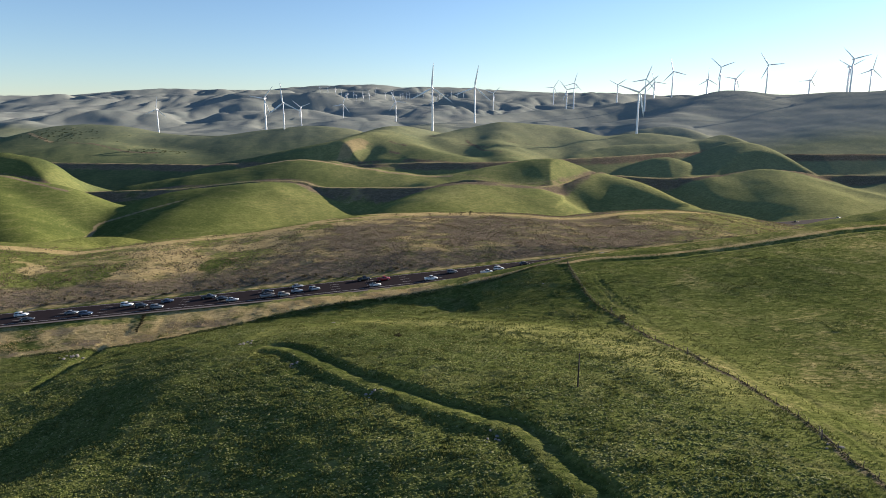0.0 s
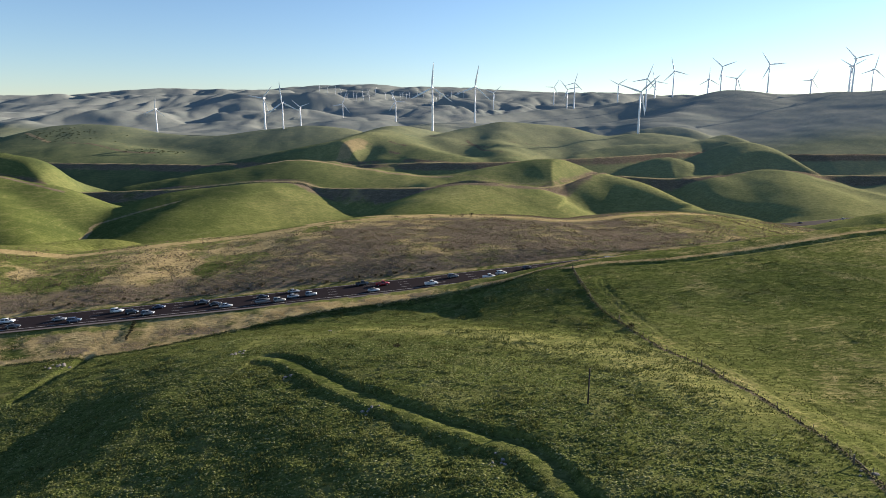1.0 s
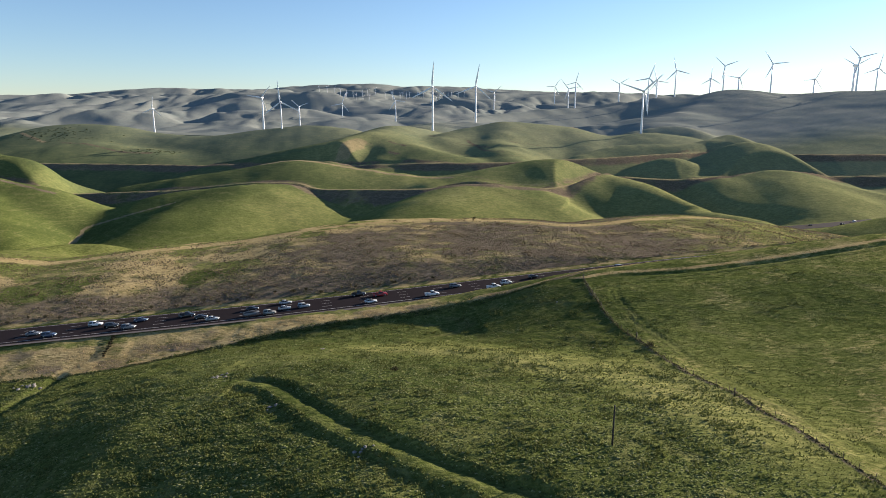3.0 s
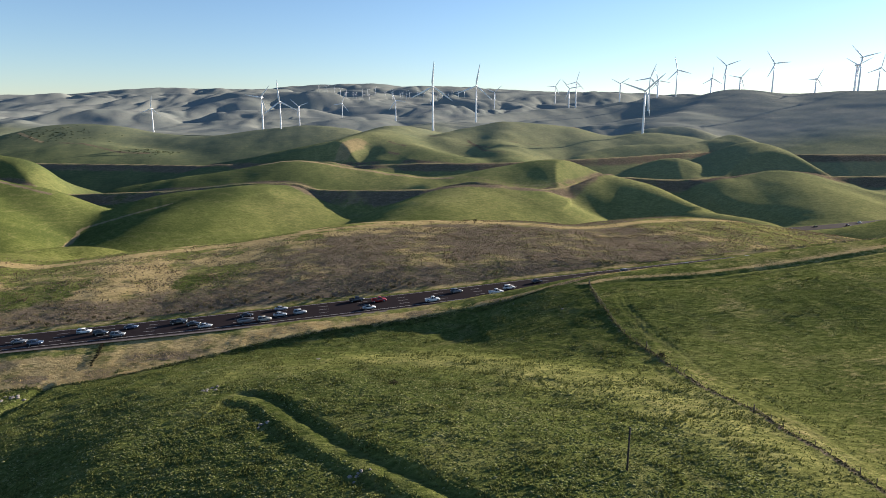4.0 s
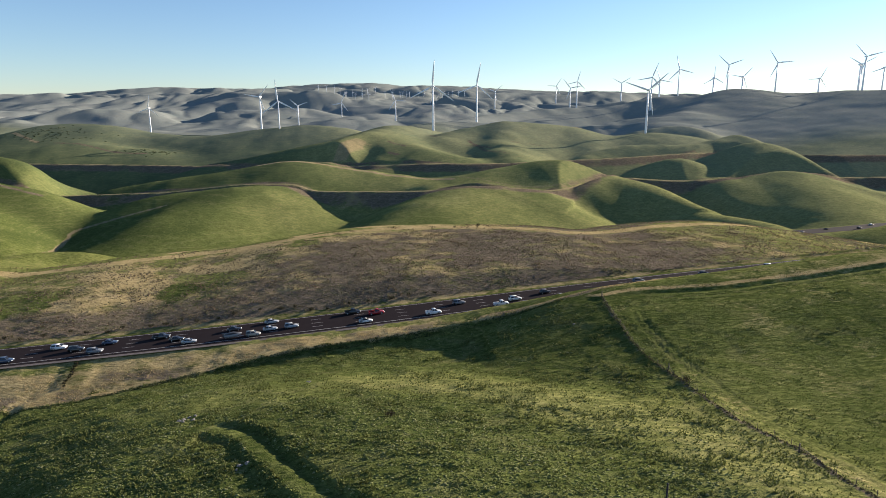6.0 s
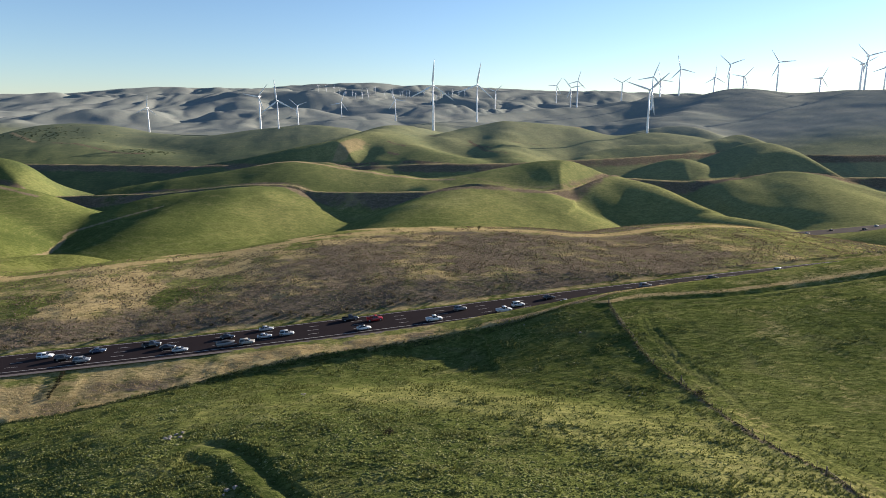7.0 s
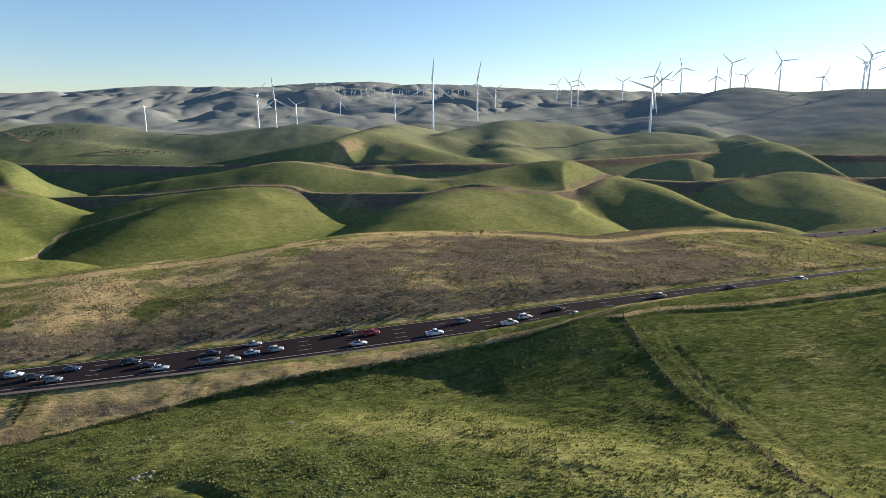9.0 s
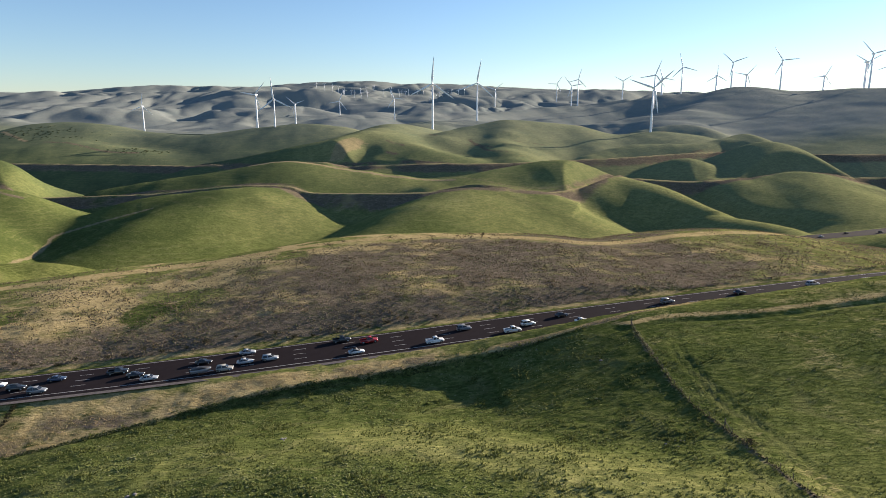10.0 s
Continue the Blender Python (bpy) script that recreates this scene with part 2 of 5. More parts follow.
# crests of the hills: (points of the spine, slope to its left, slope to its right, roundness of the top)
NEAR_RIDGES = [
    ([(100, 20, 30), (60, 70, 25.0), (38, 100, 22.8), (25, 118, 22.2), (2, 138, 21.0), (-22, 160, 17.2), (-45, 174, 11.4), (-62, 183, 6.4), (-86, 192, -0.5)], 0.30, 0.36, 42),
    ([(-88, 70, 11.0), (-76, 100, 10.0), (-66, 118, 9.6), (-60, 132, 10.6), (-60, 148, 9.8), (-57, 163, 9.2)], 0.52, 0.1, 8),
    ([(72, 60, 24.6), (73, 84, 23.4), (68, 104, 22.2), (58, 120, 21.2), (48, 136, 20.0), (40, 153, 18.6), (29, 168, 17.6), (12, 179, 16.0), (-10, 185, 13.5), (-35, 189, 10.0), (-58, 190, 7)], 0.16, 0.40, 16),
    ([(50, 118, 21.0), (54, 132, 20.4), (58, 146, 19.2), (60, 160, 16.6), (61, 172, 14.6)], 0.25, 0.16, 16),
]
HILLS = []


def ridge(spine, left, right, roundness):
    """Adds a hill: the points of its crest, the slopes to its left and right, the roundness of its top."""
    HILLS.append((spine, left, right, roundness))


ridge([(-316, 315, 14), (-251, 325, 15), (-178, 329, 8), (-140, 334, 12), (-114, 346, 12), (-88, 351, 14), (-53, 361, 18), (-25, 368, 21), (5, 371, 22), (31, 368, 22), (54, 361, 22), (73, 353, 21), (88, 355, 20), (109, 365, 21), (141, 378, 21), (163, 384, 20), (187, 392, 14.4), (222, 395, 9.2), (250, 396, 4.9), (290, 398, 0.2), (340, 400, -7)], 0.45, 0.105, 40)
ridge([(-219, 330, 10), (-211, 375, 6), (-205, 390, 4), (-189, 395, 3), (-172, 400, -3)], 0.5, 0.45, 10)
ridge([(-304, 690, -15), (-273, 705, -5), (-240, 712, -1), (-193, 714, 2), (-157, 735, 0)], 0.55, 0.42, 26)
ridge([(-168, 730, 0), (-139, 738, -4), (-119, 742, -17), (-101, 745, -38)], 0.55, 0.5, 22)
ridge([(-157, 735, 0), (-187, 712, 1), (-218, 655, -6), (-242, 600, -19), (-263, 550, -33)], 0.36, 0.5, 40)
ridge([(-609, 720, 31), (-493, 715, 20), (-434, 710, 10), (-403, 705, 5), (-371, 695, -6), (-336, 680, -19)], 0.6, 0.42, 24)
ridge([(-476, 690, 14), (-409, 620, -5), (-340, 540, -21)], 0.5, 0.5, 26)
ridge([(-655, 850, 38), (-561, 850, 34), (-517, 845, 29), (-489, 842, 25), (-470, 838, 17), (-457, 832, 6)], 0.6, 0.55, 12)
ridge([(-440, 812, -24), (-395, 820, -13), (-345, 825, -4), (-285, 825, 5), (-239, 830, 11), (-193, 840, 19), (-158, 845, 23), (-123, 840, 20), (-66, 830, 13), (11, 815, 5), (58, 800, 2)], 0.5, 0.36, 24)
ridge([(28, 715, 1), (52, 722, 3), (96, 725, 0), (126, 722, -2)], 0.5, 0.36, 24)
ridge([(59, 722, 3), (17, 665, -4), (-20, 605, -16), (-40, 560, -22)], 0.38, 0.5, 55)
ridge([(24, 780, 3), (72, 805, 11), (116, 825, 17), (153, 832, 22), (174, 832, 22), (203, 828, 15), (236, 822, 4)], 0.5, 0.43, 30)
ridge([(206, 800, -7), (219, 797, 0), (237, 790, 5), (256, 775, 2), (278, 742, -8), (295, 705, -16), (312, 675, -21), (329, 640, -24)], 0.5, 0.58, 26)
ridge([(343, 870, -19), (370, 865, -4), (428, 860, 0), (482, 850, 4), (507, 840, -1), (529, 815, -15), (549, 790, -26), (591, 770, -31)], 1.1, 0.25, 26)
ridge([(474, 850, 3), (450, 790, -12), (424, 710, -32)], 0.26, 0.5, 40)
ridge([(350, 1000, 8), (396, 985, 5), (438, 985, 19), (472, 985, 31), (498, 980, 40), (521, 965, 35), (542, 940, 17), (561, 915, 1), (579, 890, -9)], 1.0, 0.38, 26)
ridge([(309, 930, 3), (334, 935, 14), (367, 935, 18), (385, 930, 10)], 0.5, 0.5, 18)
ridge([(609, 1060, 17), (624, 1030, 7), (625, 1000, -8)], 0.6, 0.6, 10)
ridge([(-975, 1250, 37), (-848, 1270, 31), (-794, 1280, 22), (-779, 1330, 43), (-757, 1370, 57), (-711, 1390, 63), (-632, 1390, 58), (-560, 1380, 46), (-470, 1350, 38), (-363, 1330, 35)], 0.4, 0.32, 50)
ridge([(-791, 1180, 0), (-685, 1200, 19), (-611, 1230, 28), (-516, 1220, 20), (-445, 1190, 8), (-396, 1160, -4)], 0.4, 0.34, 40)
ridge([(-363, 1330, 41), (-311, 1350, 51), (-234, 1360, 58), (-163, 1340, 54)], 0.4, 0.3, 46)
ridge([(-300, 1045, 8), (-240, 1040, 18), (-175, 1040, 32), (-124, 1040, 40), (-96, 1050, 46), (-70, 1130, 54), (-31, 1280, 59), (24, 1325, 48), (96, 1300, 39)], 0.42, 0.4, 40)
ridge([(-88, 1056, 46), (-106, 1035, 42.6), (-120, 1010, 39), (-128, 985, 32), (-131, 962, 18)], 0.62, 0.5, 8)
ridge([(-56, 1240, 56), (-40, 1080, 41), (8, 1000, 28), (62, 975, 17)], 0.42, 0.42, 34)
ridge([(36, 1150, 44), (90, 1220, 56), (156, 1250, 65), (222, 1260, 63), (279, 1250, 58), (290, 1180, 37), (294, 1100, 23)], 0.45, 0.34, 40)
ridge([(155, 1240, 62), (127, 1090, 36), (131, 980, 16)], 0.42, 0.42, 28)
ridge([(237, 1000, 12), (282, 1040, 23), (333, 1060, 32), (388, 1060, 33), (444, 1060, 32), (527, 1100, 45)], 0.5, 0.5, 24)
ridge([(363, 1220, 41), (420, 1218, 47), (465, 1210, 43)], 0.3, 0.3, 50)
ridge([(443, 1330, 47), (504, 1340, 57), (547, 1330, 57), (563, 1300, 43)], 0.5, 0.5, 20)
ridge([(401, 1520, 53), (493, 1560, 68), (547, 1560, 71), (608, 1540, 60)], 0.48, 0.48, 28)
ridge([(-4, 1500, 56), (75, 1560, 59), (136, 1570, 61), (209, 1560, 55)], 0.42, 0.42, 40)
ridge([(21, 1500, 51), (190, 1900, 77), (388, 2080, 98), (550, 2150, 108), (662, 2150, 123)], 0.42, 0.42, 45)
ridge([(236, 1750, 58), (420, 1900, 80), (615, 2000, 111), (743, 2020, 135), (858, 2000, 133), (916, 1900, 114)], 0.42, 0.42, 45)
ridge([(552, 1500, 64), (751, 1750, 107), (880, 1900, 141), (937, 1950, 156), (1006, 1950, 148), (1115, 1900, 142), (1181, 1800, 146), (1216, 1700, 145), (1330, 1600, 152), (1517, 1500, 150), (1900, 1300, 160), (2600, 1200, 170)], 0.45, 0.18, 60)
ridge([(306, 506, -19), (332, 508, -11.5), (358, 510, -6), (410, 514, 2), (480, 520, 11), (600, 530, 22)], 0.6, 0.3, 20)  # straw knoll before the lower road
HIGHWAY = rounded([(-420, 190, -11), (-300, 212, -4.5), (-200, 227, 0.2), (-113, 240.5, 4.4), (-56, 250, 7.1), (9.6, 264, 10.2), (47, 272.5, 12), (93, 282, 14.2), (139, 290.5, 16.4), (180, 297, 18.3), (240, 306, 20), (330, 318, 21)], 6)
LOWER_ROAD = rounded([(250, 560, -29), (330, 600, -28), (395, 618, -27), (455, 635, -26), (600, 668, -25), (800, 700, -22)], 4)
# railway grades that contour the hills: level benches on cuts and fills
VERGE = [(-200, 203, -6), (-140, 207, -2.6), (-120, 209.5, -1.2), (-100, 212, -0.6), (-80, 219, 1.3), (-60, 226.5, 3.9), (-40, 233.5, 6.4), (-20, 238.5, 7.6), (0, 242.5, 9.0), (20, 244.5, 11.8), (39, 246, 15.2), (56, 248, 18.6), (90, 261, 21.2), (140, 275, 24), (185, 285, 26), (260, 296, 27)]  # lower edge of the highway verge
LOWER_GRADE = rounded([(-588.7, 800.0, 4.2), (-489.7, 795.0, -0.9), (-449.4, 790.0, -10.4), (-417.0, 782.0, -12.8), (-353.4, 778.0, -10.7), (-286.1, 770.0, -8.0), (-245.8, 765.0, -3.1), (-194.9, 765.0, 1.2), (-143.0, 760.0, 1.5), (-113.8, 735.0, -2.8), (-57.3, 722.0, -2.1), (-2.6, 720.0, -1.5), (52.4, 722.0, 0.5), (89.5, 724.0, 0.7), (127.8, 730.0, -3.2), (164.8, 755.0, -3.6), (207.3, 805.0, -2.5), (252.3, 850.0, -0.7), (321.0, 855.0, -5.1), (375.7, 860.0, -5.1), (454.5, 880.0, -6.6), (546.5, 890.0, -5.5), (647.7, 900.0, -6.0), (754.7, 900.0, -6.4)], 3)
UPPER_GRADE = rounded([(-736.5, 1100.0, 1.7), (-605.2, 1090.0, 1.2), (-444.2, 1070.0, 0.5), (-298.8, 1030.0, 0.5), (-243.0, 980.0, 2.6), (-116.3, 955.0, 5.5), (-75.1, 945.0, 8.1), (4.9, 935.0, 11.0), (60.2, 930.0, 11.7), (124.5, 935.0, 11.9), (208.1, 950.0, 14.3), (296.4, 970.0, 16.8), (405.5, 1010.0, 20.0), (500.2, 1040.0, 18.1), (585.8, 985.0, 19.4), (706.8, 985.0, 19.2), (872.7, 990.0, 17.7)], 3)
BERM = rounded([(46, 246.5, 18.2), (59.6, 250, 20.6), (69.7, 251, 21.4), (80, 252, 22.3), (100.8, 254, 24.1), (122, 256, 25.9), (143.6, 258, 28.4), (165.6, 260, 30.9), (200, 264, 33)], 3)
# small earthworks in the pasture: (line, depth of the bank on its left, half width)
TERRACE = rounded([(-47.5, 169.2, 0), (-43.6, 169.3, 0), (-34.6, 163.6, 0), (-28.3, 153.9, 0), (-19.6, 142.0, 0), (-12.3, 134.0, 0), (-5.7, 128.0, 0), (0.4, 121.7, 0), (6.0, 117.2, 0), (11.3, 112.6, 0), (16.3, 109.8, 0), (18.9, 105.7, 0), (21.1, 100.8, 0), (23.3, 92.9, 0), (25.0, 88.6, 0), (26.7, 85.1, 0), (29, 66, 0), (33, 40, 0)], 5)
BERM_TRACK = rounded([(50, 243.5, 0), (58.3, 240.5, 0), (66.1, 242.3, 0), (74.7, 242.8, 0), (85.1, 242.0, 0), (95.4, 241.4, 0), (106.3, 242.1, 0), (117.5, 243.3, 0), (128.4, 243.6, 0), (139.8, 244.9, 0), (151.1, 245.8, 0), (163.1, 247.6, 0), (175.9, 250.2, 0), (210, 254, 0)], 5)  # ditch under the berm
FIELD_TRACK = rounded([(210, 250, 0), (162.8, 237.5, 0), (143.8, 234.0, 0), (132.5, 232.2, 0), (121.9, 231.4, 0), (111.9, 231.7, 0), (101.9, 232.2, 0), (92.3, 233.4, 0), (82.4, 234.4, 0), (71.6, 232.8, 0), (66.0, 230.8, 0), (64.5, 223.6, 0), (64.9, 214.0, 0), (65.7, 202.1, 0), (67.2, 186.9, 0), (67.8, 172.1, 0), (70.8, 151.0, 0), (74.2, 138.5, 0), (74.3, 126.2, 0), (75.3, 117.3, 0), (74.7, 107.3, 0), (74.1, 98.5, 0), (73.1, 89.2, 0)], 5)
SCRATCH = [rounded([(73.9, 158.0, 0), (75.5, 153.0, 0), (77.1, 144.3, 0)], 3), rounded([(81.0, 126.7, 0), (82.0, 122.2, 0), (81.4, 117.5, 0), (80.2, 110.4, 0), (79.7, 106.5, 0), (78.4, 97.4, 0)], 3), rounded([(76.6, 223.5, 0), (75.1, 214.8, 0), (74.0, 205.5, 0)], 3)]
TRENCH = rounded([(-113.6, 178.2, 0), (-113.1, 189.8, 0), (-111.7, 199.0, 0), (-110.5, 209.0, 0)], 4)
NEAR_CROWN = rounded([(76, 70, 0), (66, 118, 0), (54, 147, 0), (47, 159, 0), (38, 166, 0), (29, 173, 0), (19, 181, 0), (7, 190, 0), (-6, 194, 0), (-23, 195, 0), (-38, 191, 0), (-58, 187, 0)], 3)  # crown of the near hill, grazed short; its sunlit band also painted paler
FENCE = rounded([(58.4, 242.8, 0), (57.9, 231.7, 0), (57.8, 218.9, 0), (58.0, 205.2, 0), (60.1, 192.6, 0), (61.7, 182.8, 0), (63.2, 161.0, 0), (67.1, 149.0, 0), (67.9, 139.8, 0), (70.1, 130.4, 0), (70.3, 119.0, 0), (70.6, 109.7, 0), (70.0, 100.2, 0), (68.0, 89.9, 0), (67.6, 83.1, 0), (66, 66, 0)], 4)
# floor of the near ground from left to right: a ravine, then the drop at the fence, then the field
FLOOR_X = [-320, -140, -100, -60, -30, 0, 16, 40, 66, 150, 320]
FLOOR_Z = [-18, -4, -2.4, 1.8, 4.6, 6.6, 9.0, 13.2, 15.3, 22.3, 33]
# draws between the valley hills: (line, depth, half width on its left and right)
DRAWS = [
    (rounded([(-449.0, 930.0, 0), (-442.0, 880.0, 0), (-431.0, 830.0, 0), (-418.0, 790.0, 0)], 3), 20, 26, 30),
    (rounded([(149.0, 728.0, 0), (171.0, 737.0, 0), (192.0, 707.0, 0), (219.0, 697.0, 0), (276.0, 702.0, 0)], 3), 7, 24, 40),
    (rounded([(-66, 1060, 0), (-76, 1020, 0), (-84, 985, 0), (-92, 940, 0)], 3), 10, 24, 22),
    (rounded([(339.0, 871.0, 0), (331.0, 796.0, 0), (341.0, 742.0, 0), (368.0, 723.0, 0)], 3), 8, 26, 36),
]
CREST = rounded([(-3900, 3900, 190), (-3000, 3900, 205), (-2470, 3900, 218), (-2120, 3900, 214), (-1770, 3900, 236), (-1490, 3900, 256), (-1070, 3900, 246), (-900, 3900, 256), (-510, 3900, 270), (-230, 3900, 281), (-20, 3900, 271), (260, 3900, 253), (540, 3900, 253), (860, 3900, 235), (1210, 3900, 218), (1740, 3900, 216), (3000, 3900, 220)], 2)


def bench(X, Y, h, line, half, fill, cut):
    """Levels the ground to a road bed along the line, with its fill and cut slopes."""
    lo, hi = line[:, :2].min(0) - 120, line[:, :2].max(0) + 120
    m = (X > lo[0]) & (X < hi[0]) & (Y > lo[1]) & (Y < hi[1])
    d, z, s = along(X[m], Y[m], line)
    cut = np.where(d > 0, cut, 0.75)
    d = np.abs(d)
    out = np.maximum(d - half, 0)
    g = np.minimum(np.maximum(h[m], z - out * fill), z + out * cut)
    h = h.copy()
    h[m] = np.where(d < 110, g, h[m])
    return h


def ground_height(X, Y):
    X, Y = np.asarray(X, float), np.asarray(Y, float)
    # low ground: a slope by the highway, a valley behind it, then rising country
    near = sum(np.interp(X + o, FLOOR_X, FLOOR_Z) for o in (-12, -6, 0, 6, 12)) / 5
    near = near + np.clip(3.4 + 0.014 * (X - 60), 0, 9) * smoothstep(188, 234, Y) * smoothstep(36, 64, X)
    low = np.clip(-40 + (Y - 1000) * 0.07, -40, 60)
    road_d, road_z, road_s = along(X, Y, HIGHWAY[::3])
    base = near + (low - near) * smoothstep(-4, 70, road_d)
    k = np.clip(Y * 0.0038, 1.4, 9)
    acc = np.ones_like(base)
    beyond = 0.6 * np.maximum(0, -road_d - 6)  # the hills behind the highway end at it
    for number, (spine, left, right, r) in enumerate(NEAR_RIDGES + HILLS):
        line = rounded(spine, 2)
        reach = (line[:, 2].max() + 70) / min(left, right) + r
        lo, hi = line[:, :2].min(0) - reach, line[:, :2].max(0) + reach
        m = (X > lo[0]) & (X < hi[0]) & (Y > lo[1]) & (Y < hi[1])
        if not m.any():
            continue
        top = crest(X[m], Y[m], line, left, right, r, 0.5 * k[m] + 1.2)
        if number >= len(NEAR_RIDGES):
            top = top - beyond[m]
        acc[m] += np.exp(np.clip((top - base[m]) / k[m], -60, 60))
    h = base + k * np.log(acc)
    for line, deep, wl, wr in DRAWS:
        m = (Y > 500) & (Y < 1090) & (X > -520) & (X < 520)
        if m.any():
            d, z, s = along(X[m], Y[m], line)
            h[m] -= deep * smoothstep(0, 60, s) * np.exp(-(d / np.where(d > 0, wl, wr)) ** 2)
    # far range
    m = Y > 1500
    if m.any():
        x, y = X[m], Y[m]
        d, z, s = along(x, y, CREST)
        rise = smoothstep(1700, 3900, y)
        front = np.where(y < 3900, 30 + (z - 55) * rise ** 0.9, z - 25 - (y - 3900) * 0.2)
        wx, wy = x + 90 * fbm(x, y, 420, 15, 2), y + 90 * fbm(x, y, 420, 17, 2)
        lumps = 44 * np.abs(fbm(wx, wy * 0.75, 560, 11, 2)) + 26 * np.abs(fbm(wx, wy * 0.65, 230, 31, 2)) + 9 * np.abs(fbm(wx, wy * 0.7, 115, 41, 2)) - 36
        far = front + lumps * smoothstep(1500, 2100, y) * (1 - 0.78 * smoothstep(3200, 3880, y)) + 5 * fbm(x, y, 170, 47, 2) * smoothstep(3000, 3700, y)
        kk = 14.0
        h[m] = kk * np.logaddexp(h[m] / kk, far / kk)
    # swells and small unevenness
    h = h + fbm(X, Y, 90, 3, 3) * np.clip(Y / 500, 0.25, 1.6) * 0.9
    # a shaded shoulder over a hollow at the left of the pasture
    h = h + 1.2 * np.exp(-((X + 61) / 12) ** 2 - ((Y - 150) / 19) ** 2) - 1.4 * np.exp(-((X + 88) / 12) ** 2 - ((Y - 150) / 22) ** 2)
    # the bay under the fence corner, turned away from the sun
    h = h - 1.7 * np.exp(-((X - 12) / 15) ** 2 - ((Y - 229) / 12) ** 2) + 1.0 * np.exp(-((X - 51) / 10) ** 2 - ((Y - 230) / 13) ** 2)
    # hummocks trodden by cattle
    m = (Y < 300) & (Y > 40) & (np.abs(X) < 260)
    h[m] += (1 - 0.55 * smoothstep(54, 70, X[m])) * (0.19 * fbm(X[m] * 0.7, Y[m] * 1.3, 3.4, 61, 3, 0.6) + 0.18 * fbm(X[m] * 0.8, Y[m], 9, 63, 2))
    # shelf of the verge, on the camera side of the highway
    m = (road_d < 8) & (Y > 120)
    if m.any():
        x, y = X[m], Y[m]
        d, z, s = along(x, y, rounded(VERGE, 4))
        rise = np.interp(x, [-120, -60, -20, 20, 45, 60], [0.26, 0.22, 0.13, 0.13, 0.06, -0.06])
        bank = np.interp(-d, [0, 0.3, 2.3, 6, 46], [0, 0.15, 2.6, 4.4, 30])  # a raw cut bank
        bank = bank + (np.maximum(-d, 0) * 0.3 - bank) * smoothstep(36, 60, x)
        bank = bank + (np.maximum(-d, 0) * 0.1 - bank) * smoothstep(-82, -104, x)
        g = z + np.where(d > 0, rise * np.minimum(d, 24), -bank)
        both = 0.9 * np.logaddexp(h[m] / 0.9, g / 0.9)
        shelf = smoothstep(-0.8, 0.4, d) * (1 - smoothstep(46, 64, x))
        h[m] = both + (g + 0.14 * fbm(x, y, 5, 67, 3, 0.6) - both) * shelf
        # ravine at its foot
        deep = np.interp(X[m], [-190, -100, -70, -20, 20, 40, 54], [0, 0, 0.5, 0.5, 0.8, 0.5, 0])
        h[m] -= deep * np.interp(d, [-34, -24, -15, -9, -4.4, -1.0, -0.3], [0, 0.17, 0.6, 1, 1, 0.05, 0]) + 0.45 * np.interp(d, [-14, -11.2, -10, -8.6], [0, -1, 0.25, 0]) * (X[m] < 15)
    # berm that hides the highway from the field
    m = (Y > 200) & (Y < 320) & (X > 20) & (X < 260)
    if m.any():
        g = crest(X[m], Y[m], BERM, 0.5, 0.14, 3, 0.8)
        h[m] = 0.5 * np.logaddexp(h[m] / 0.5, g / 0.5)
    # banks and ruts
    m = (Y < 300) & (np.abs(X) < 220)
    if m.any():
        x, y = X[m], Y[m]
        d, z, s = along(x, y, TERRACE)
        fade = smoothstep(0, 9, s) * (1 - smoothstep(9, 18, np.abs(d)))
        h[m] += fade * np.interp(d, [-18, -9, -4.2, -2.6, 0, 1.6, 2.0, 3.6, 4.4], [0, -0.35, -0.85, -0.25, -0.45, -1.0, -1.0, 0, 0])
        d, z, s = along(x, y, BERM_TRACK)
        h[m] += smoothstep(0, 8, s) * np.interp(x, [50, 110, 170], [0.4, 0.75, 1.0]) * np.interp(d, [-6.4, -5.0, -4.3, -3.3, -2.7, -0.7, 0, 0.7, 1.7, 8, 16], [0, 0.05, -0.25, -0.25, 0.08, 0.05, -0.45, -0.45, 0.55, 0.4, 0])
        d, z, s = along(x, y, FIELD_TRACK)
        h[m] += np.interp(np.abs(d), [0, 0.4, 0.9, 1.4, 1.9, 3], [0, 0, -0.26, -0.26, 0.04, 0])
        for line, deep in zip(SCRATCH, (0.4, 0.5, 0.14)):
            d, z, s = along(x, y, line)
            h[m] += deep * np.interp(d, [-3, -1.5, -0.6, 0.9, 1.8], [0, -0.2, -1, 0, 0])
        d, z, s = along(x, y, TRENCH)
        h[m] += np.interp(np.abs(d), [0, 1.0, 3.0], [-1.1, -0.9, 0])
        d, z, s = along(x, y, FENCE)
        h[m] += np.interp(d, [-3, -1.2, 0, 1.0, 2.5], [-0.0, 0.12, 0.28, 0.1, 0])
    # highway and grades
    h = bench(X, Y, h, HIGHWAY, 10.0, 0.42, 0.4)
    h = bench(X, Y, h, LOWER_ROAD, 11, 0.3, 0.3)
    h = bench(X, Y, h, LOWER_GRADE, 3.5, 0.9, 0.8)
    h = bench(X, Y, h, UPPER_GRADE, 4.0, 0.6, 0.8)
    return h




def ground_at(x, y):
    return float(ground_height(np.array([float(x)]), np.array([float(y)]))[0])


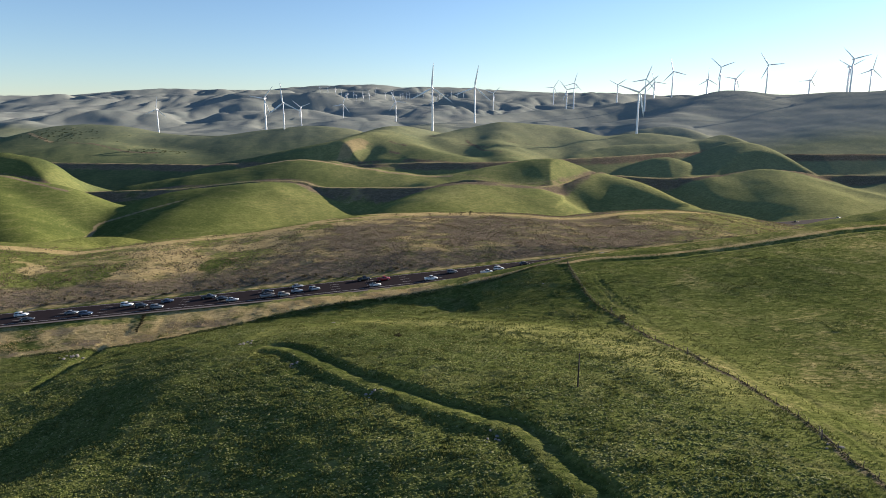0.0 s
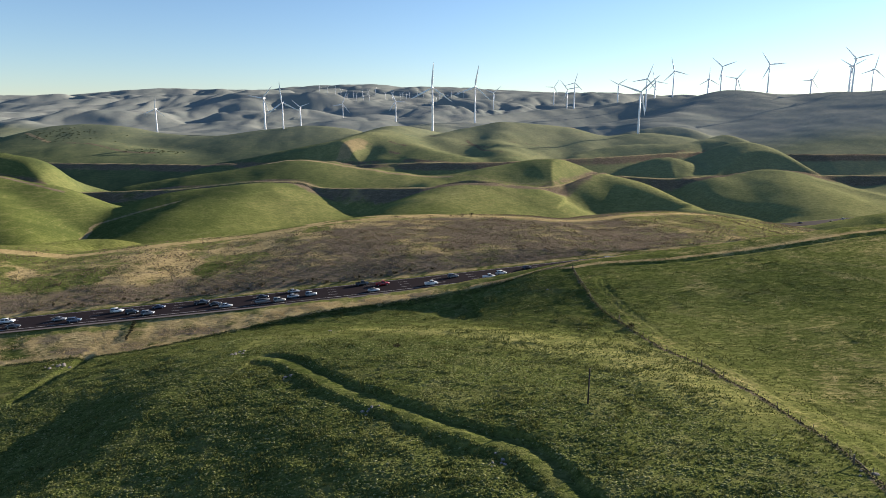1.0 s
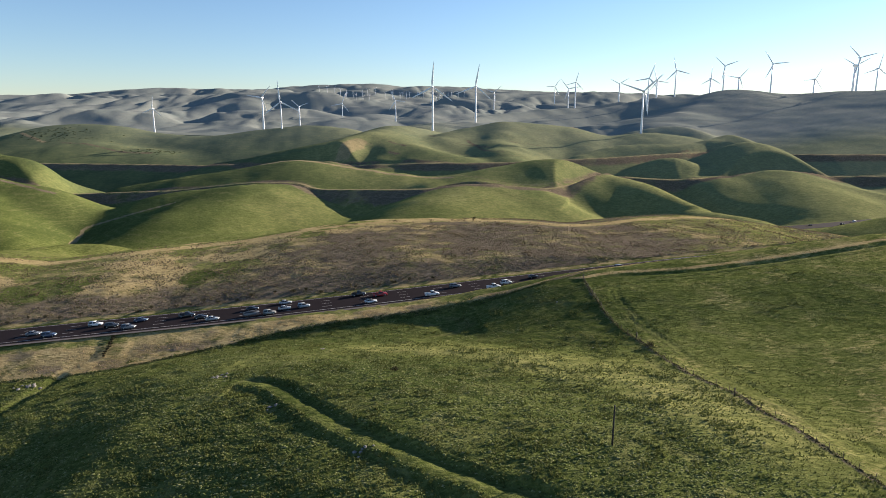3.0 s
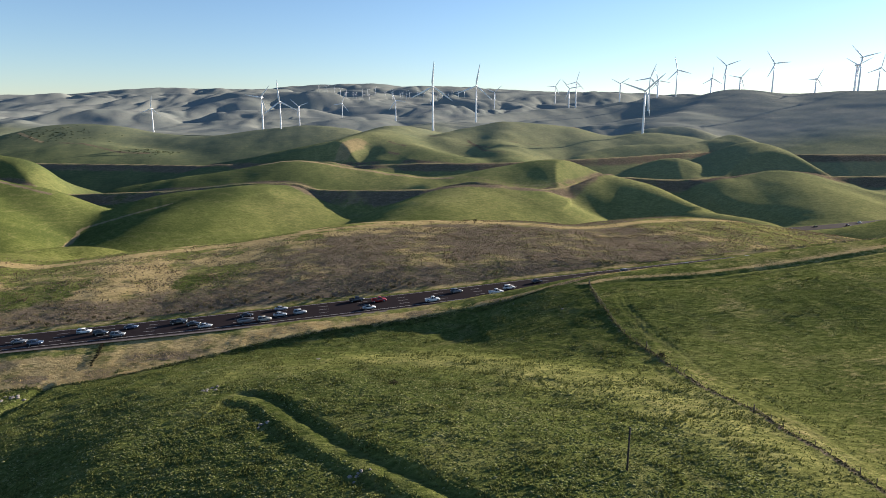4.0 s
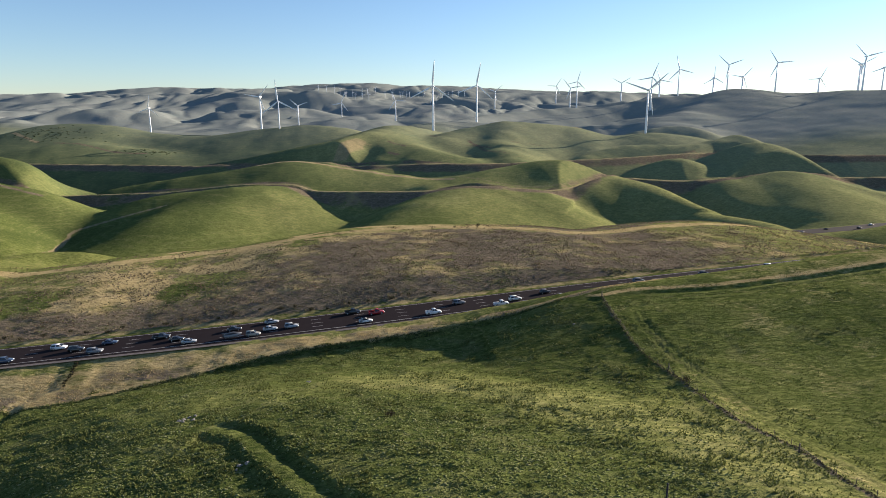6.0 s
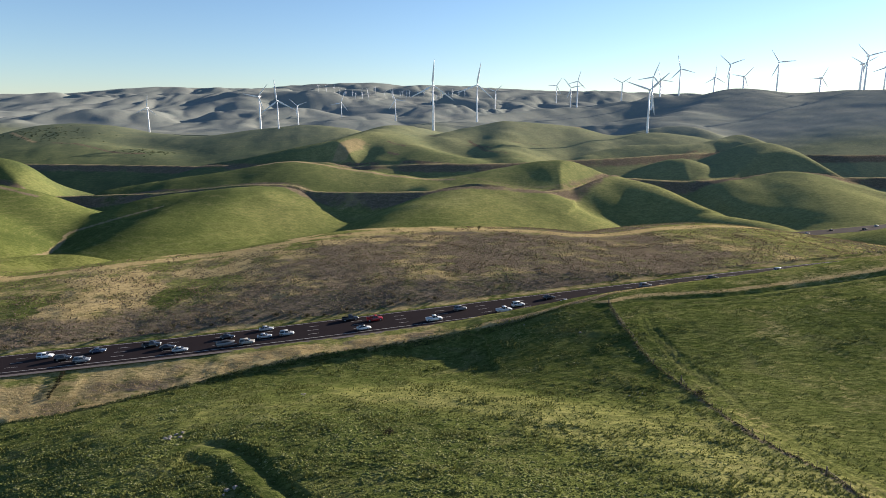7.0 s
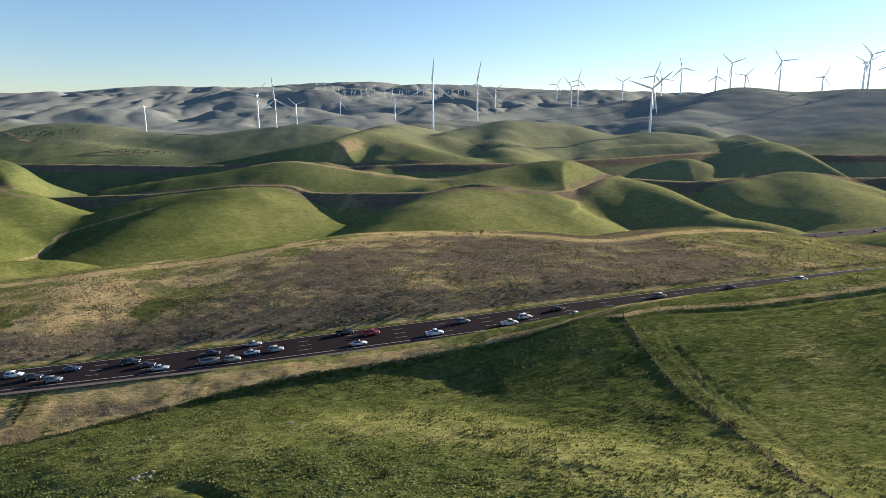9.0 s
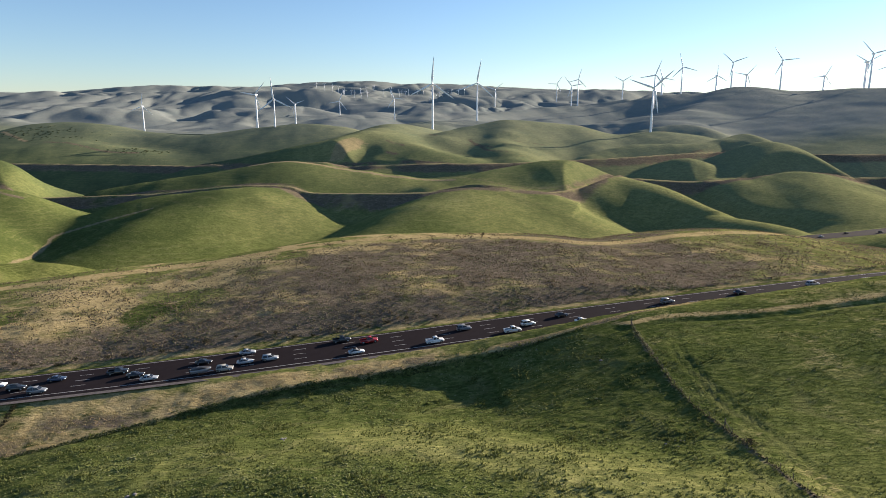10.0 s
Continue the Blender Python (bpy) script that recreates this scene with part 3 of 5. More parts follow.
# graded rows: close together by the highway, wider towards the range
rows_y, y = [], -260.0
while y < 4700:
    rows_y.append(y)
    y += 6.0 if y < 60 else max(0.62, 0.0048 * (y - 40))
COLS = 620
gy = np.array(rows_y)
u = np.linspace(-1, 1, COLS)
u = 0.6 * u + 0.4 * u ** 3
GX = u[None, :] * (150 + 0.86 * (np.maximum(gy, 0) + 40))[:, None]
reach = 5200 - GX[:, -1:]
GX = np.concatenate([GX[:, :1] - reach * np.linspace(1, 0, 50)[None, :-1] ** 1.6, GX, GX[:, -1:] + reach * np.linspace(0, 1, 120)[None, 1:] ** 1.6], 1)
GY = np.repeat(gy[:, None], GX.shape[1], 1)
GZ = ground_height(GX, GY)

# ---------------------------------------------------------------- ground sheet
def sheet(name, gx, gy, gz, mat, **fields):
    rows, cols = gx.shape
    me = bpy.data.meshes.new(name)
    i = np.arange(rows * cols).reshape(rows, cols)
    quads = np.stack([i[:-1, :-1], i[:-1, 1:], i[1:, 1:], i[1:, :-1]], -1).reshape(-1, 4)
    me.vertices.add(rows * cols)
    me.vertices.foreach_set("co", np.stack([gx, gy, gz], -1).astype(np.float32).ravel())
    me.loops.add(quads.size)
    me.loops.foreach_set("vertex_index", quads.astype(np.int32).ravel())
    me.polygons.add(len(quads))
    me.polygons.foreach_set("loop_start", np.arange(0, quads.size, 4, dtype=np.int32))
    me.update(calc_edges=True)
    me.polygons.foreach_set("use_smooth", np.ones(len(quads), dtype=bool))
    for key, v in fields.items():
        me.attributes.new(key, "FLOAT", "POINT").data.foreach_set("value", v.astype(np.float32).ravel())
    me.materials.append(mat)
    return new(name, me)


DIRT_TRACKS = [  # (line, half width, strength) of dirt roads on the hills
    (rounded([(-250, 672, 0), (-300, 652, 0), (-322, 640, 0), (-320, 620, 0), (-309, 582, 0), (-300, 540, 0)], 4), 1.6, 0.6),
    (rounded([(-776, 1307, 0), (-740, 1275, 0), (-703, 1251, 0)], 3), 3.5, 0.7),
    (rounded([(-200, 838, 0), (-181, 838, 0), (-164, 841, 0), (-143, 838, 0), (-122, 838, 0), (-97, 830, 0), (-72, 825, 0), (-30, 812, 0), (11, 807, 0), (37, 785, 0)], 4), 3.0, 0.85),
    (rounded([(290, 1250, 0), (340, 1238, 0), (400, 1228, 0), (465, 1210, 0)], 3), 3.5, 0.7),
    (rounded([(18, 813, 0), (76, 772, 0), (132, 757, 0), (170, 765, 0)], 3), 1.8, 0.45),
]

HILL_TRAILS = [  # (line, half width, strength) of trodden trails and small slips
    (rounded([(82, 1117, 0), (96, 1058, 0), (110, 1021, 0), (134, 1003, 0)], 3), 1.5, 0.75),
    (rounded([(-47, 1039, 0), (-29, 1021, 0), (-24, 1012, 0)], 3), 2.0, 0.85),
    (rounded([(-45, 985, 0), (-32, 975, 0)], 2), 2.0, 0.8),
    (rounded([(17, 1184, 0), (44, 1111, 0), (80, 1084, 0), (113, 1048, 0)], 3), 1.2, 0.6),
    (rounded([(147, 1103, 0), (196, 1109, 0), (246, 1119, 0)], 3), 1.2, 0.6),
    (rounded([(-476, 712, 0), (-434, 709, 0), (-405, 697, 0), (-381, 694, 0)], 3), 2.6, 0.85),
]


def straw_band(X):
    """Middle and half width of the straw on the verge, counted up from its lower edge."""
    return np.interp(X, [-100, -50, 0, 40], [6.6, 3.6, 2.0, 1.1]), np.interp(X, [-100, -50, 0, 40], [7.4, 3.6, 2.1, 1.4])


def cover(X, Y):
    """How much dry grass, weeds and bare earth a place has, plus painted haze."""
    blotch = fbm(X, Y, 42, 51, 4)
    patch = fbm(X, Y, 75, 77, 3)
    dr, zr, sr = along(X, Y, HIGHWAY)
    dv, zv, sv = along(X, Y, rounded(VERGE, 2))
    # straw on the verge of the highway, thickest at its lower edge
    mid, half = straw_band(X)
    strip = (1 - smoothstep(0.8 * half, 1.5 * half, np.abs(dv - mid))) * smoothstep(-4, 0, -dr - 9)
    verge = smoothstep(9, 11, -dr) * smoothstep(-3, 0, dv) * (0.27 + 0.3 * blotch + 0.3 * fbm(X, Y, 7, 53, 2) + 0.16 * smoothstep(-20, -80, X))
    dry = np.maximum((0.70 + 0.5 * fbm(X * 0.7, Y * 1.6, 9, 105, 4, 0.6) + 0.4 * np.exp(-((dv - 0.9) / 0.9) ** 2)) * strip * (1 - 0.25 * smoothstep(30, 70, X)), verge)
    stalks = strip * smoothstep(0.12, 0.5, fbm(X * 0.8, Y * 1.5, 8, 107, 3))
    # dead weeds and straw on the hillside behind it
    hill = smoothstep(8.5, 11, dr) * (1 - smoothstep(112, 150, dr)) * (Y < 520)
    mottle, grain = fbm(X, Y, 26, 79, 3), fbm(X * 0.7, Y * 1.3, 7, 81, 3, 0.6)
    across = X + 140 - 0.9 * (dr - 12)  # a band of straw climbs the slope slantwise
    band = np.exp(-(across / 46) ** 2)
    brown, pale = smoothstep(5, 55, across), smoothstep(-25, -75, across)
    green = smoothstep(0.0, 0.42, fbm(X, Y * 1.4, 30, 83, 4, 0.6) + 0.4 * np.exp(-((across + 44) / 22) ** 2) + 0.5 * smoothstep(-60, -110, across) * smoothstep(20, 40, dr)) * (1 - 0.8 * brown)
    green = np.maximum(green, (0.75 + 0.5 * mottle) * (0.45 * smoothstep(20, 70, X) * smoothstep(60, 85, dr) + 0.55 * smoothstep(100, 150, X)) * smoothstep(38, 66, dr))
    dry = np.maximum(dry, hill * (0.28 + 0.56 * band + 0.06 * pale + 0.3 * mottle + 0.34 * grain + 0.25 * smoothstep(80, 100, dr) + 0.12 * smoothstep(90, 150, X)) * (1 - 0.85 * green))
    weed = hill * (0.12 + 0.66 * brown + 0.3 * pale * smoothstep(62, 25, dr) - 0.25 * mottle - 0.3 * grain) * (1 - 0.7 * green) * (1 - smoothstep(92, 108, dr))
    weed = np.maximum(weed, 0.75 * (1 - smoothstep(20, 90, X)) * smoothstep(9, 11, dr) * (1 - smoothstep(14, 30, dr + 8 * blotch - 10 * smoothstep(-40, -100, X))) * (Y < 400))
    dry = np.maximum(dry, (0.75 + 0.3 * grain) * smoothstep(9.6, 10.4, dr) * (1 - smoothstep(11.2, 12.4, dr)) * (Y < 420))
    weed = weed * (1 - smoothstep(9.6, 10.4, dr) * (1 - smoothstep(11.2, 12.4, dr)))
    weed = np.maximum(weed, 0.6 * stalks)
    # bright rim light along the dry hill's crest, painted as pale straw
    d, z, s = along(X, Y, rounded(HILLS[0][0], 2))
    rim = (1 - smoothstep(2, 7, np.abs(d + 1 + 3 * blotch))) * (Y < 460)
    dry = np.maximum(dry, 0.95 * rim)
    weed = weed * (1 - 0.8 * rim) * (1 - 0.6 * smoothstep(105, 165, X) * (Y < 460))
    bare = np.zeros_like(X)
    for line, half in ((LOWER_GRADE, 2.0), (UPPER_GRADE, 2.4)):
        d, z, s = along(X, Y, line)
        bare = np.maximum(bare, 0.65 * (1 - smoothstep(half, half + 2.5, np.abs(d))))
        dry = np.maximum(dry, 0.36 * (1 - smoothstep(6, 14, np.abs(d))))
        weed = np.maximum(weed, (0.85 + 0.3 * blotch) * smoothstep(2.5, 4, -d) * (1 - smoothstep(14, 26, -d)))
        dry = np.maximum(dry, (0.45 + 0.4 * fbm(X, Y, 14, 59, 2)) * smoothstep(2.5, 4, -d) * (1 - smoothstep(14, 26, -d)))
        weed = np.maximum(weed, (0.7 + 0.3 * blotch) * smoothstep(3, 4.5, d) * (1 - smoothstep(8, 15, d)))
    for line, half, much in DIRT_TRACKS:
        d, z, s = along(X, Y, line)
        bare = np.maximum(bare, much * (1 - smoothstep(half, half + 2, np.abs(d))))
    for line, off, half, much in ((FIELD_TRACK, 1.0, 0.3, 0.24), (BERM_TRACK, 3.5, 0.4, 0.3)):
        d, z, s = along(X, Y, line)
        bare = np.maximum(bare, much * (1 - smoothstep(half, half + 1.4, np.abs(np.abs(d) - off))))
    d, z, s = along(X, Y, FENCE)
    weed = np.maximum(weed, (0.6 + 0.2 * blotch) * (1 - smoothstep(0.4, 1.1, np.abs(d + 0.3))))
    dry = np.maximum(dry, (0.2 + 0.12 * blotch) * (1 - smoothstep(1.5, 4.5, np.abs(d - 3.6))))
    d, z, s = along(X, Y, BERM_TRACK)
    # straw lip of the ditch; the berm's lit face and top edge painted pale
    dry = np.maximum(dry, (0.3 + 0.25 * blotch) * smoothstep(1.9, 2.8, d) * (1 - 0.3 * smoothstep(4, 9, d)) * (1 - smoothstep(24, 32, d)) * smoothstep(44, 56, X) * (Y < 320) * (dr < -9))
    dry = np.maximum(dry, 0.95 * (1 - smoothstep(0.6, 1.8, np.abs(d - 3.4))) * smoothstep(50, 58, X) * (Y < 300))
    dry = np.maximum(dry, (0.62 + 0.2 * blotch) * smoothstep(20.5, 17.5, -dr) * smoothstep(12.5, 14, -dr) * smoothstep(44, 56, X) * (Y < 320))
    # a raw cut on the hill under the turbines, and bare spots in the pasture
    d, z, s = along(X, Y, rounded([(-96, 1040, 0), (-116, 1008, 0), (-124, 985, 0), (-127, 966, 0)], 3))
    raw = smoothstep(-1, 2, d) * (1 - smoothstep(20, 30, d + 9 * blotch + 4 * fbm(X, Y, 12, 57, 2))) * (s > 0) * smoothstep(962, 970, Y) * (1 - smoothstep(1028, 1040, Y))
    dry = np.maximum(dry, 0.5 * raw)
    bare = np.maximum(bare, 0.55 * raw)
    # bare scars and trails on the turbine hills
    for line, half, much in HILL_TRAILS:
        d, z, s = along(X, Y, line)
        weed = np.maximum(weed, much * (1 - smoothstep(half, half + 2.5, np.abs(d) + 1.5 * blotch)))
    # a cut track round the far left hill, its shadow painted with the weed tone
    d, z, s = along(X, Y, rounded([(-670, 1247, 0), (-640, 1238, 0), (-604, 1216, 0), (-573, 1203, 0), (-542, 1188, 0), (-511, 1185, 0), (-481, 1187, 0)], 3))
    weed = np.maximum(weed, 0.8 * (1 - smoothstep(2.5, 5, np.abs(d))))
    for bx, by, br in ((91, 172, 5), (97, 135, 4), (-32.5, 151, 3), (12.8, 106, 2.2), (-10.6, 128, 2.0), (-52, 175.6, 4), (135, 174, 6), (84, 208, 3)):
        bare = np.maximum(bare, 0.3 * (1 - smoothstep(0.4, 1.2, np.hypot((X - bx) / br, (Y - by) / br) + 0.3 * blotch)))
    # share of the haze-coloured tone, growing with distance and to the right
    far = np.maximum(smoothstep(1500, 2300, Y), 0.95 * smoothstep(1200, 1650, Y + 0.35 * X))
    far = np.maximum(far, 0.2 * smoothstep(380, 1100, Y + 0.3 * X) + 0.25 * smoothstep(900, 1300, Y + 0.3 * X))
    # past the highway the tone is also shifted by place for haze and light
    grass_tone = np.where(Y < 300, 0.24 + 0.3 * blotch + 0.06 * smoothstep(135, 165, Y) * (1 - smoothstep(-30, 10, X)) + 0.08 * smoothstep(56, 90, X), 0.72 + 0.4 * patch - 0.8 * smoothstep(-60, -300, X) + 0.4 * smoothstep(120, 260, X) + 0.3 * smoothstep(-120, -190, X) * (Y < 480) + 0.5 * smoothstep(90, 140, X) * (Y < 420))
    d, z, s = along(X, Y, NEAR_CROWN)
    # lit crown and dimmer flanks of the near hill painted into the grass tone
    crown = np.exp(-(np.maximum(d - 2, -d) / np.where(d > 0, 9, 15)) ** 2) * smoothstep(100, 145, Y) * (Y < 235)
    shaded_side = smoothstep(6, 20, d) * (Y < 235) * (X < 72)
    grass_tone = grass_tone + 1.4 * crown * (1 - 0.75 * smoothstep(0, -40, X)) - 0.24 * shaded_side - 0.45 * smoothstep(-10, -24, d) * (Y < 235) * (X < 40)
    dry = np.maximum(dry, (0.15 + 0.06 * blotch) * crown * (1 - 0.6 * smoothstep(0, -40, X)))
    # sunlit valley floor painted paler
    grass_tone = grass_tone + 0.4 * (Y > 560) * (Y < 760) * smoothstep(230, 300, X)
    grass_tone = grass_tone + 0.7 * smoothstep(9, 10.5, -dr) * (1 - smoothstep(14, 19, -dr)) * (dv > -1) * (Y > 200)
    dry = np.maximum(dry, smoothstep(400, 1400, Y) * 0.08)
    dry = np.maximum(dry, smoothstep(55, 100, X) * (Y < 250) * (0.25 + 0.1 * blotch))
    return dict(dry=dry, weed=weed, bare=bare, far=far, grass_tone=np.clip(grass_tone, 0, 1 + 0.4 * crown), close=1 - 0.36 * smoothstep(380, 620, Y) - 0.28 * smoothstep(850, 1300, Y))


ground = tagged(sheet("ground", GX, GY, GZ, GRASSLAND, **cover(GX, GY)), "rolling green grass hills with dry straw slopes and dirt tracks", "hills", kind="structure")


def ribbon(name, line, offsets, lift, mat):
    """A strip along a line; offsets across it, to its left positive."""
    line = np.asarray(line)
    d = np.gradient(line[:, :2], axis=0)
    d /= np.linalg.norm(d, axis=1)[:, None]
    nrm = np.stack([-d[:, 1], d[:, 0]], 1)
    verts, faces = [], []
    for k, q in enumerate(line):
        for o in offsets:
            verts.append((q[0] + nrm[k, 0] * o, q[1] + nrm[k, 1] * o, q[2] + lift))
    c = len(offsets)
    for k in range(len(line) - 1):
        for j in range(c - 1):
            a = k * c + j
            faces.append((a + 1, a, a + c, a + c + 1))
    me = bpy.data.meshes.new(name)
    me.from_pydata(verts, [], faces)
    me.materials.append(mat)
    return new(name, me)


HW_FINE = rounded(HIGHWAY[::2], 12)
road = tagged(ribbon("road", HW_FINE, (-9.3, -5, 0, 5, 8.3), 0.10, ASPHALT), "dark asphalt four lane highway climbing between grass hills", "road", kind="structure")
road_far = tagged(ribbon("road_far", LOWER_ROAD, (-9, 0, 9), 0.15, ASPHALT), "grey asphalt highway on the valley floor", "road", kind="structure")

shoulder = tagged(ribbon("shoulder", HW_FINE, (-11.0, -9.3), 0.07, SHOULDER), "pale gravel shoulder beside the highway", "shoulder", kind="structure")
for off in (-7.45, 7.45):
    edge = ribbon("edge_line", HW_FINE, (off - 0.1, off + 0.1), 0.115, LINE_PAINT)
    edge.parent = road
span = np.concatenate([[0], np.cumsum(np.linalg.norm(np.diff(HW_FINE[:, :2], axis=0), axis=1))])


def on_road(s, offset, lift=0.1):
    """A point and heading s metres along the highway, offset to its left."""
    p = [np.interp(s, span, HW_FINE[:, k]) for k in range(3)]
    q = [np.interp(s + 1.0, span, HW_FINE[:, k]) for k in range(3)]
    a = math.atan2(q[1] - p[1], q[0] - p[0])
    grade = math.atan2(q[2] - p[2], math.hypot(q[0] - p[0], q[1] - p[1]))
    m = Matrix.Translation((p[0] - math.sin(a) * offset, p[1] + math.cos(a) * offset, p[2] + lift)) @ Matrix.Rotation(a, 4, "Z") @ Matrix.Rotation(-grade, 4, "Y")
    return m


def along_road(x, y):
    d, z, s = along(np.array([float(x)]), np.array([float(y)]), HW_FINE)
    return float(s[0]), float(d[0])

# ---------------------------------------------------------------- helpers for things
def part(name, bm, mat, parent=None, label="", smooth=True):
    me = bpy.data.meshes.new(name)
    bm.to_mesh(me)
    bm.free()
    me.materials.append(mat)
    if smooth:
        me.polygons.foreach_set("use_smooth", np.ones(len(me.polygons), dtype=bool))
    ob = new(name, me)
    if parent is not None:
        ob.parent = parent
    if label:
        ob["label"] = label
    return ob


def tube(bm, points, radii, sides=12, caps=True):
    """A tapered tube along the points."""
    rings = []
    pts = [Vector(p) for p in points]
    for k, p in enumerate(pts):
        d = (pts[min(k + 1, len(pts) - 1)] - pts[max(k - 1, 0)]).normalized()
        a = d.orthogonal().normalized() if abs(d.z) < 0.95 else Vector((1, 0, 0))
        a = (a - d * a.dot(d)).normalized()
        b = d.cross(a)
        rings.append([bm.verts.new(p + (a * math.cos(2 * math.pi * i / sides) + b * math.sin(2 * math.pi * i / sides)) * radii[k]) for i in range(sides)])
    for r0, r1 in zip(rings[:-1], rings[1:]):
        for i in range(sides):
            bm.faces.new((r0[i], r0[(i + 1) % sides], r1[(i + 1) % sides], r1[i]))
    if caps:
        bm.faces.new(rings[0][::-1])
        bm.faces.new(rings[-1])


# ---------------------------------------------------------------- wind turbines
def blade_mesh(length):
    """An aerofoil blade along +z from the hub, twisted and tapered."""
    bm = bmesh.new()
    rings = []
    for f, chord, thick in ((0.02, 0.04, 0.04), (0.08, 0.045, 0.038), (0.2, 0.085, 0.026), (0.4, 0.066, 0.016), (0.65, 0.048, 0.010), (0.88, 0.032, 0.006), (1.0, 0.008, 0.003)):
        twist = radians(18 * (1 - f))
        ring = []
        for i in range(10):
            a = 2 * math.pi * i / 10
            x, y = math.cos(a) * chord * length * 0.5 - chord * length * 0.15, math.sin(a) * thick * length * 0.5
            ring.append(bm.verts.new((x * math.cos(twist) - y * math.sin(twist), x * math.sin(twist) + y * math.cos(twist), f * length)))
        rings.append(ring)
    for r0, r1 in zip(rings[:-1], rings[1:]):
        for i in range(10):
            bm.faces.new((r0[i], r0[(i + 1) % 10], r1[(i + 1) % 10], r1[i]))
    bm.faces.new(rings[-1])
    return bm


def wind_turbine(x, y, z, hub_h, blade_l, yaw, spin, label):
    """Tower, nacelle, hub and three blades; the rotor looks along its own -y, turned by yaw degrees."""
    root = new("wind_turbine")
    root.matrix_world = pose(x, y, z, 0, 0, yaw)
    s = hub_h / 80
    bm = bmesh.new()
    tube(bm, [(0, 0, -6), (0, 0, 0), (0, 0, hub_h * 0.5), (0, 0, hub_h - 1.4 * s)], [2.3 * s, 2.2 * s, 1.75 * s, 1.25 * s], 16)
    part("tower", bm, TURBINE_WHITE, root)
    bm = bmesh.new()
    tube(bm, [(0, -3.2 * s, hub_h), (0, -2.6 * s, hub_h), (0, 3 * s, hub_h + 0.1 * s), (0, 7 * s, hub_h + 0.3 * s), (0, 7.4 * s, hub_h + 0.3 * s)], [1.2 * s, 1.75 * s, 1.9 * s, 1.5 * s, 0.8 * s], 10)
    part("nacelle", bm, TURBINE_WHITE, root)
    bm = bmesh.new()
    tube(bm, [(0, -3.2 * s, hub_h), (0, -4.4 * s, hub_h), (0, -5.6 * s, hub_h), (0, -6.2 * s, hub_h)], [1.5 * s, 1.6 * s, 1.1 * s, 0.3 * s], 12)
    part("hub", bm, TURBINE_WHITE, root)
    for k in range(3):
        b = part("blade", blade_mesh(blade_l), TURBINE_WHITE, root)
        b.matrix_basis = Matrix.Translation((0, -4.5 * s, hub_h)) @ Matrix.Rotation(radians(spin + 120 * k), 4, "Y")
    return tagged(root, label, "wind turbine", "wind turbines on the hills")


TURBINES = [  # x, y, height of the hub above the datum, blade, yaw, spin
    (-639, 1600, 94, 30, 28, 8), (-378, 1600, 120, 38, 24, 40), (-276, 1324, 104, 42, 22, 355), (-364, 2000, 105, 32, 26, 70),
    (-270, 2297, 119, 38, 24, 20), (-80, 2187, 126, 38, 20, 95), (26, 1324, 133, 50, 20, 4), (134, 1571, 146, 52, 18, 10),
    (296, 2600, 169, 38, 22, 50), (601, 2900, 204, 40, 20, 33), (500, 2195, 166, 40, 24, 80), (645, 2700, 213, 44, 20, 15),
    (828, 2700, 207, 42, 18, 58), (414, 1215, 122, 46, 30, 48), (666, 1900, 184, 44, 24, 20), (838, 2300, 197, 42, 22, 100),
    (804, 2050, 216, 44, 20, 345),
]
SKYLINE = [
    (1074, 2400, 211, 42, 22, 0), (910, 1950, 223, 42, 24, 70), (1081, 2200, 203, 40, 20, 40), (1028, 1900, 225, 44, 20, 85),
    (1281, 2100, 193, 38, 22, 25), (1308, 1950, 225, 42, 20, 60), (1182, 1750, 230, 44, 22, 75), (1272, 1800, 206, 40, 24, 10),
]
for rows, words in ((TURBINES, "tall white wind turbine with three blades on a green hill"), (SKYLINE, "white wind turbine on the shaded skyline ridge")):
    for tx, ty, hz, bl, yw, sp in rows:
        foot = ground_at(tx, ty)
        wind_turbine(tx, ty, foot, hz - foot, bl, yw - 32, sp, words)

# rows of small old machines on the far slopes
rng = random.Random(5)
for row_x, row_y, count, step in ((-420, 2750, 8, 30), (-330, 2950, 9, 34), (-120, 3050, 8, 36), (40, 2850, 6, 32)):
    for k in range(count):
        tx, ty = row_x + k * step + rng.uniform(-6, 6), row_y + k * 6 + rng.uniform(-15, 15)
        root = new("small_wind_turbine")
        root.matrix_world = pose(tx, ty, ground_at(tx, ty), 0, 0, rng.uniform(10, 40))
        bm = bmesh.new()
        tube(bm, [(0, 0, -2), (0, 0, 24)], [0.9, 0.45], 6)
        part("tower", bm, TURBINE_WHITE, root)
        bm = bmesh.new()
        tube(bm, [(0, -1.5, 24.3), (0, 2, 24.3)], [0.8, 0.7], 6)
        part("nacelle", bm, TURBINE_WHITE, root)
        spin = rng.uniform(0, 120)
        for j in range(3):
            bm = bmesh.new()
            tube(bm, [(0, -1.6, 0), (0, -1.6, 4), (0, -1.6, 10)], [0.35, 0.5, 0.12], 5)
            b = part("blade", bm, TURBINE_WHITE, root)
            b.matrix_basis = Matrix.Translation((0, 0, 24.3)) @ Matrix.Rotation(radians(spin + 120 * j), 4, "Y")
        tagged(root, "small old white wind turbine in a row on a far slope", "wind turbine", "rows of small wind turbines")


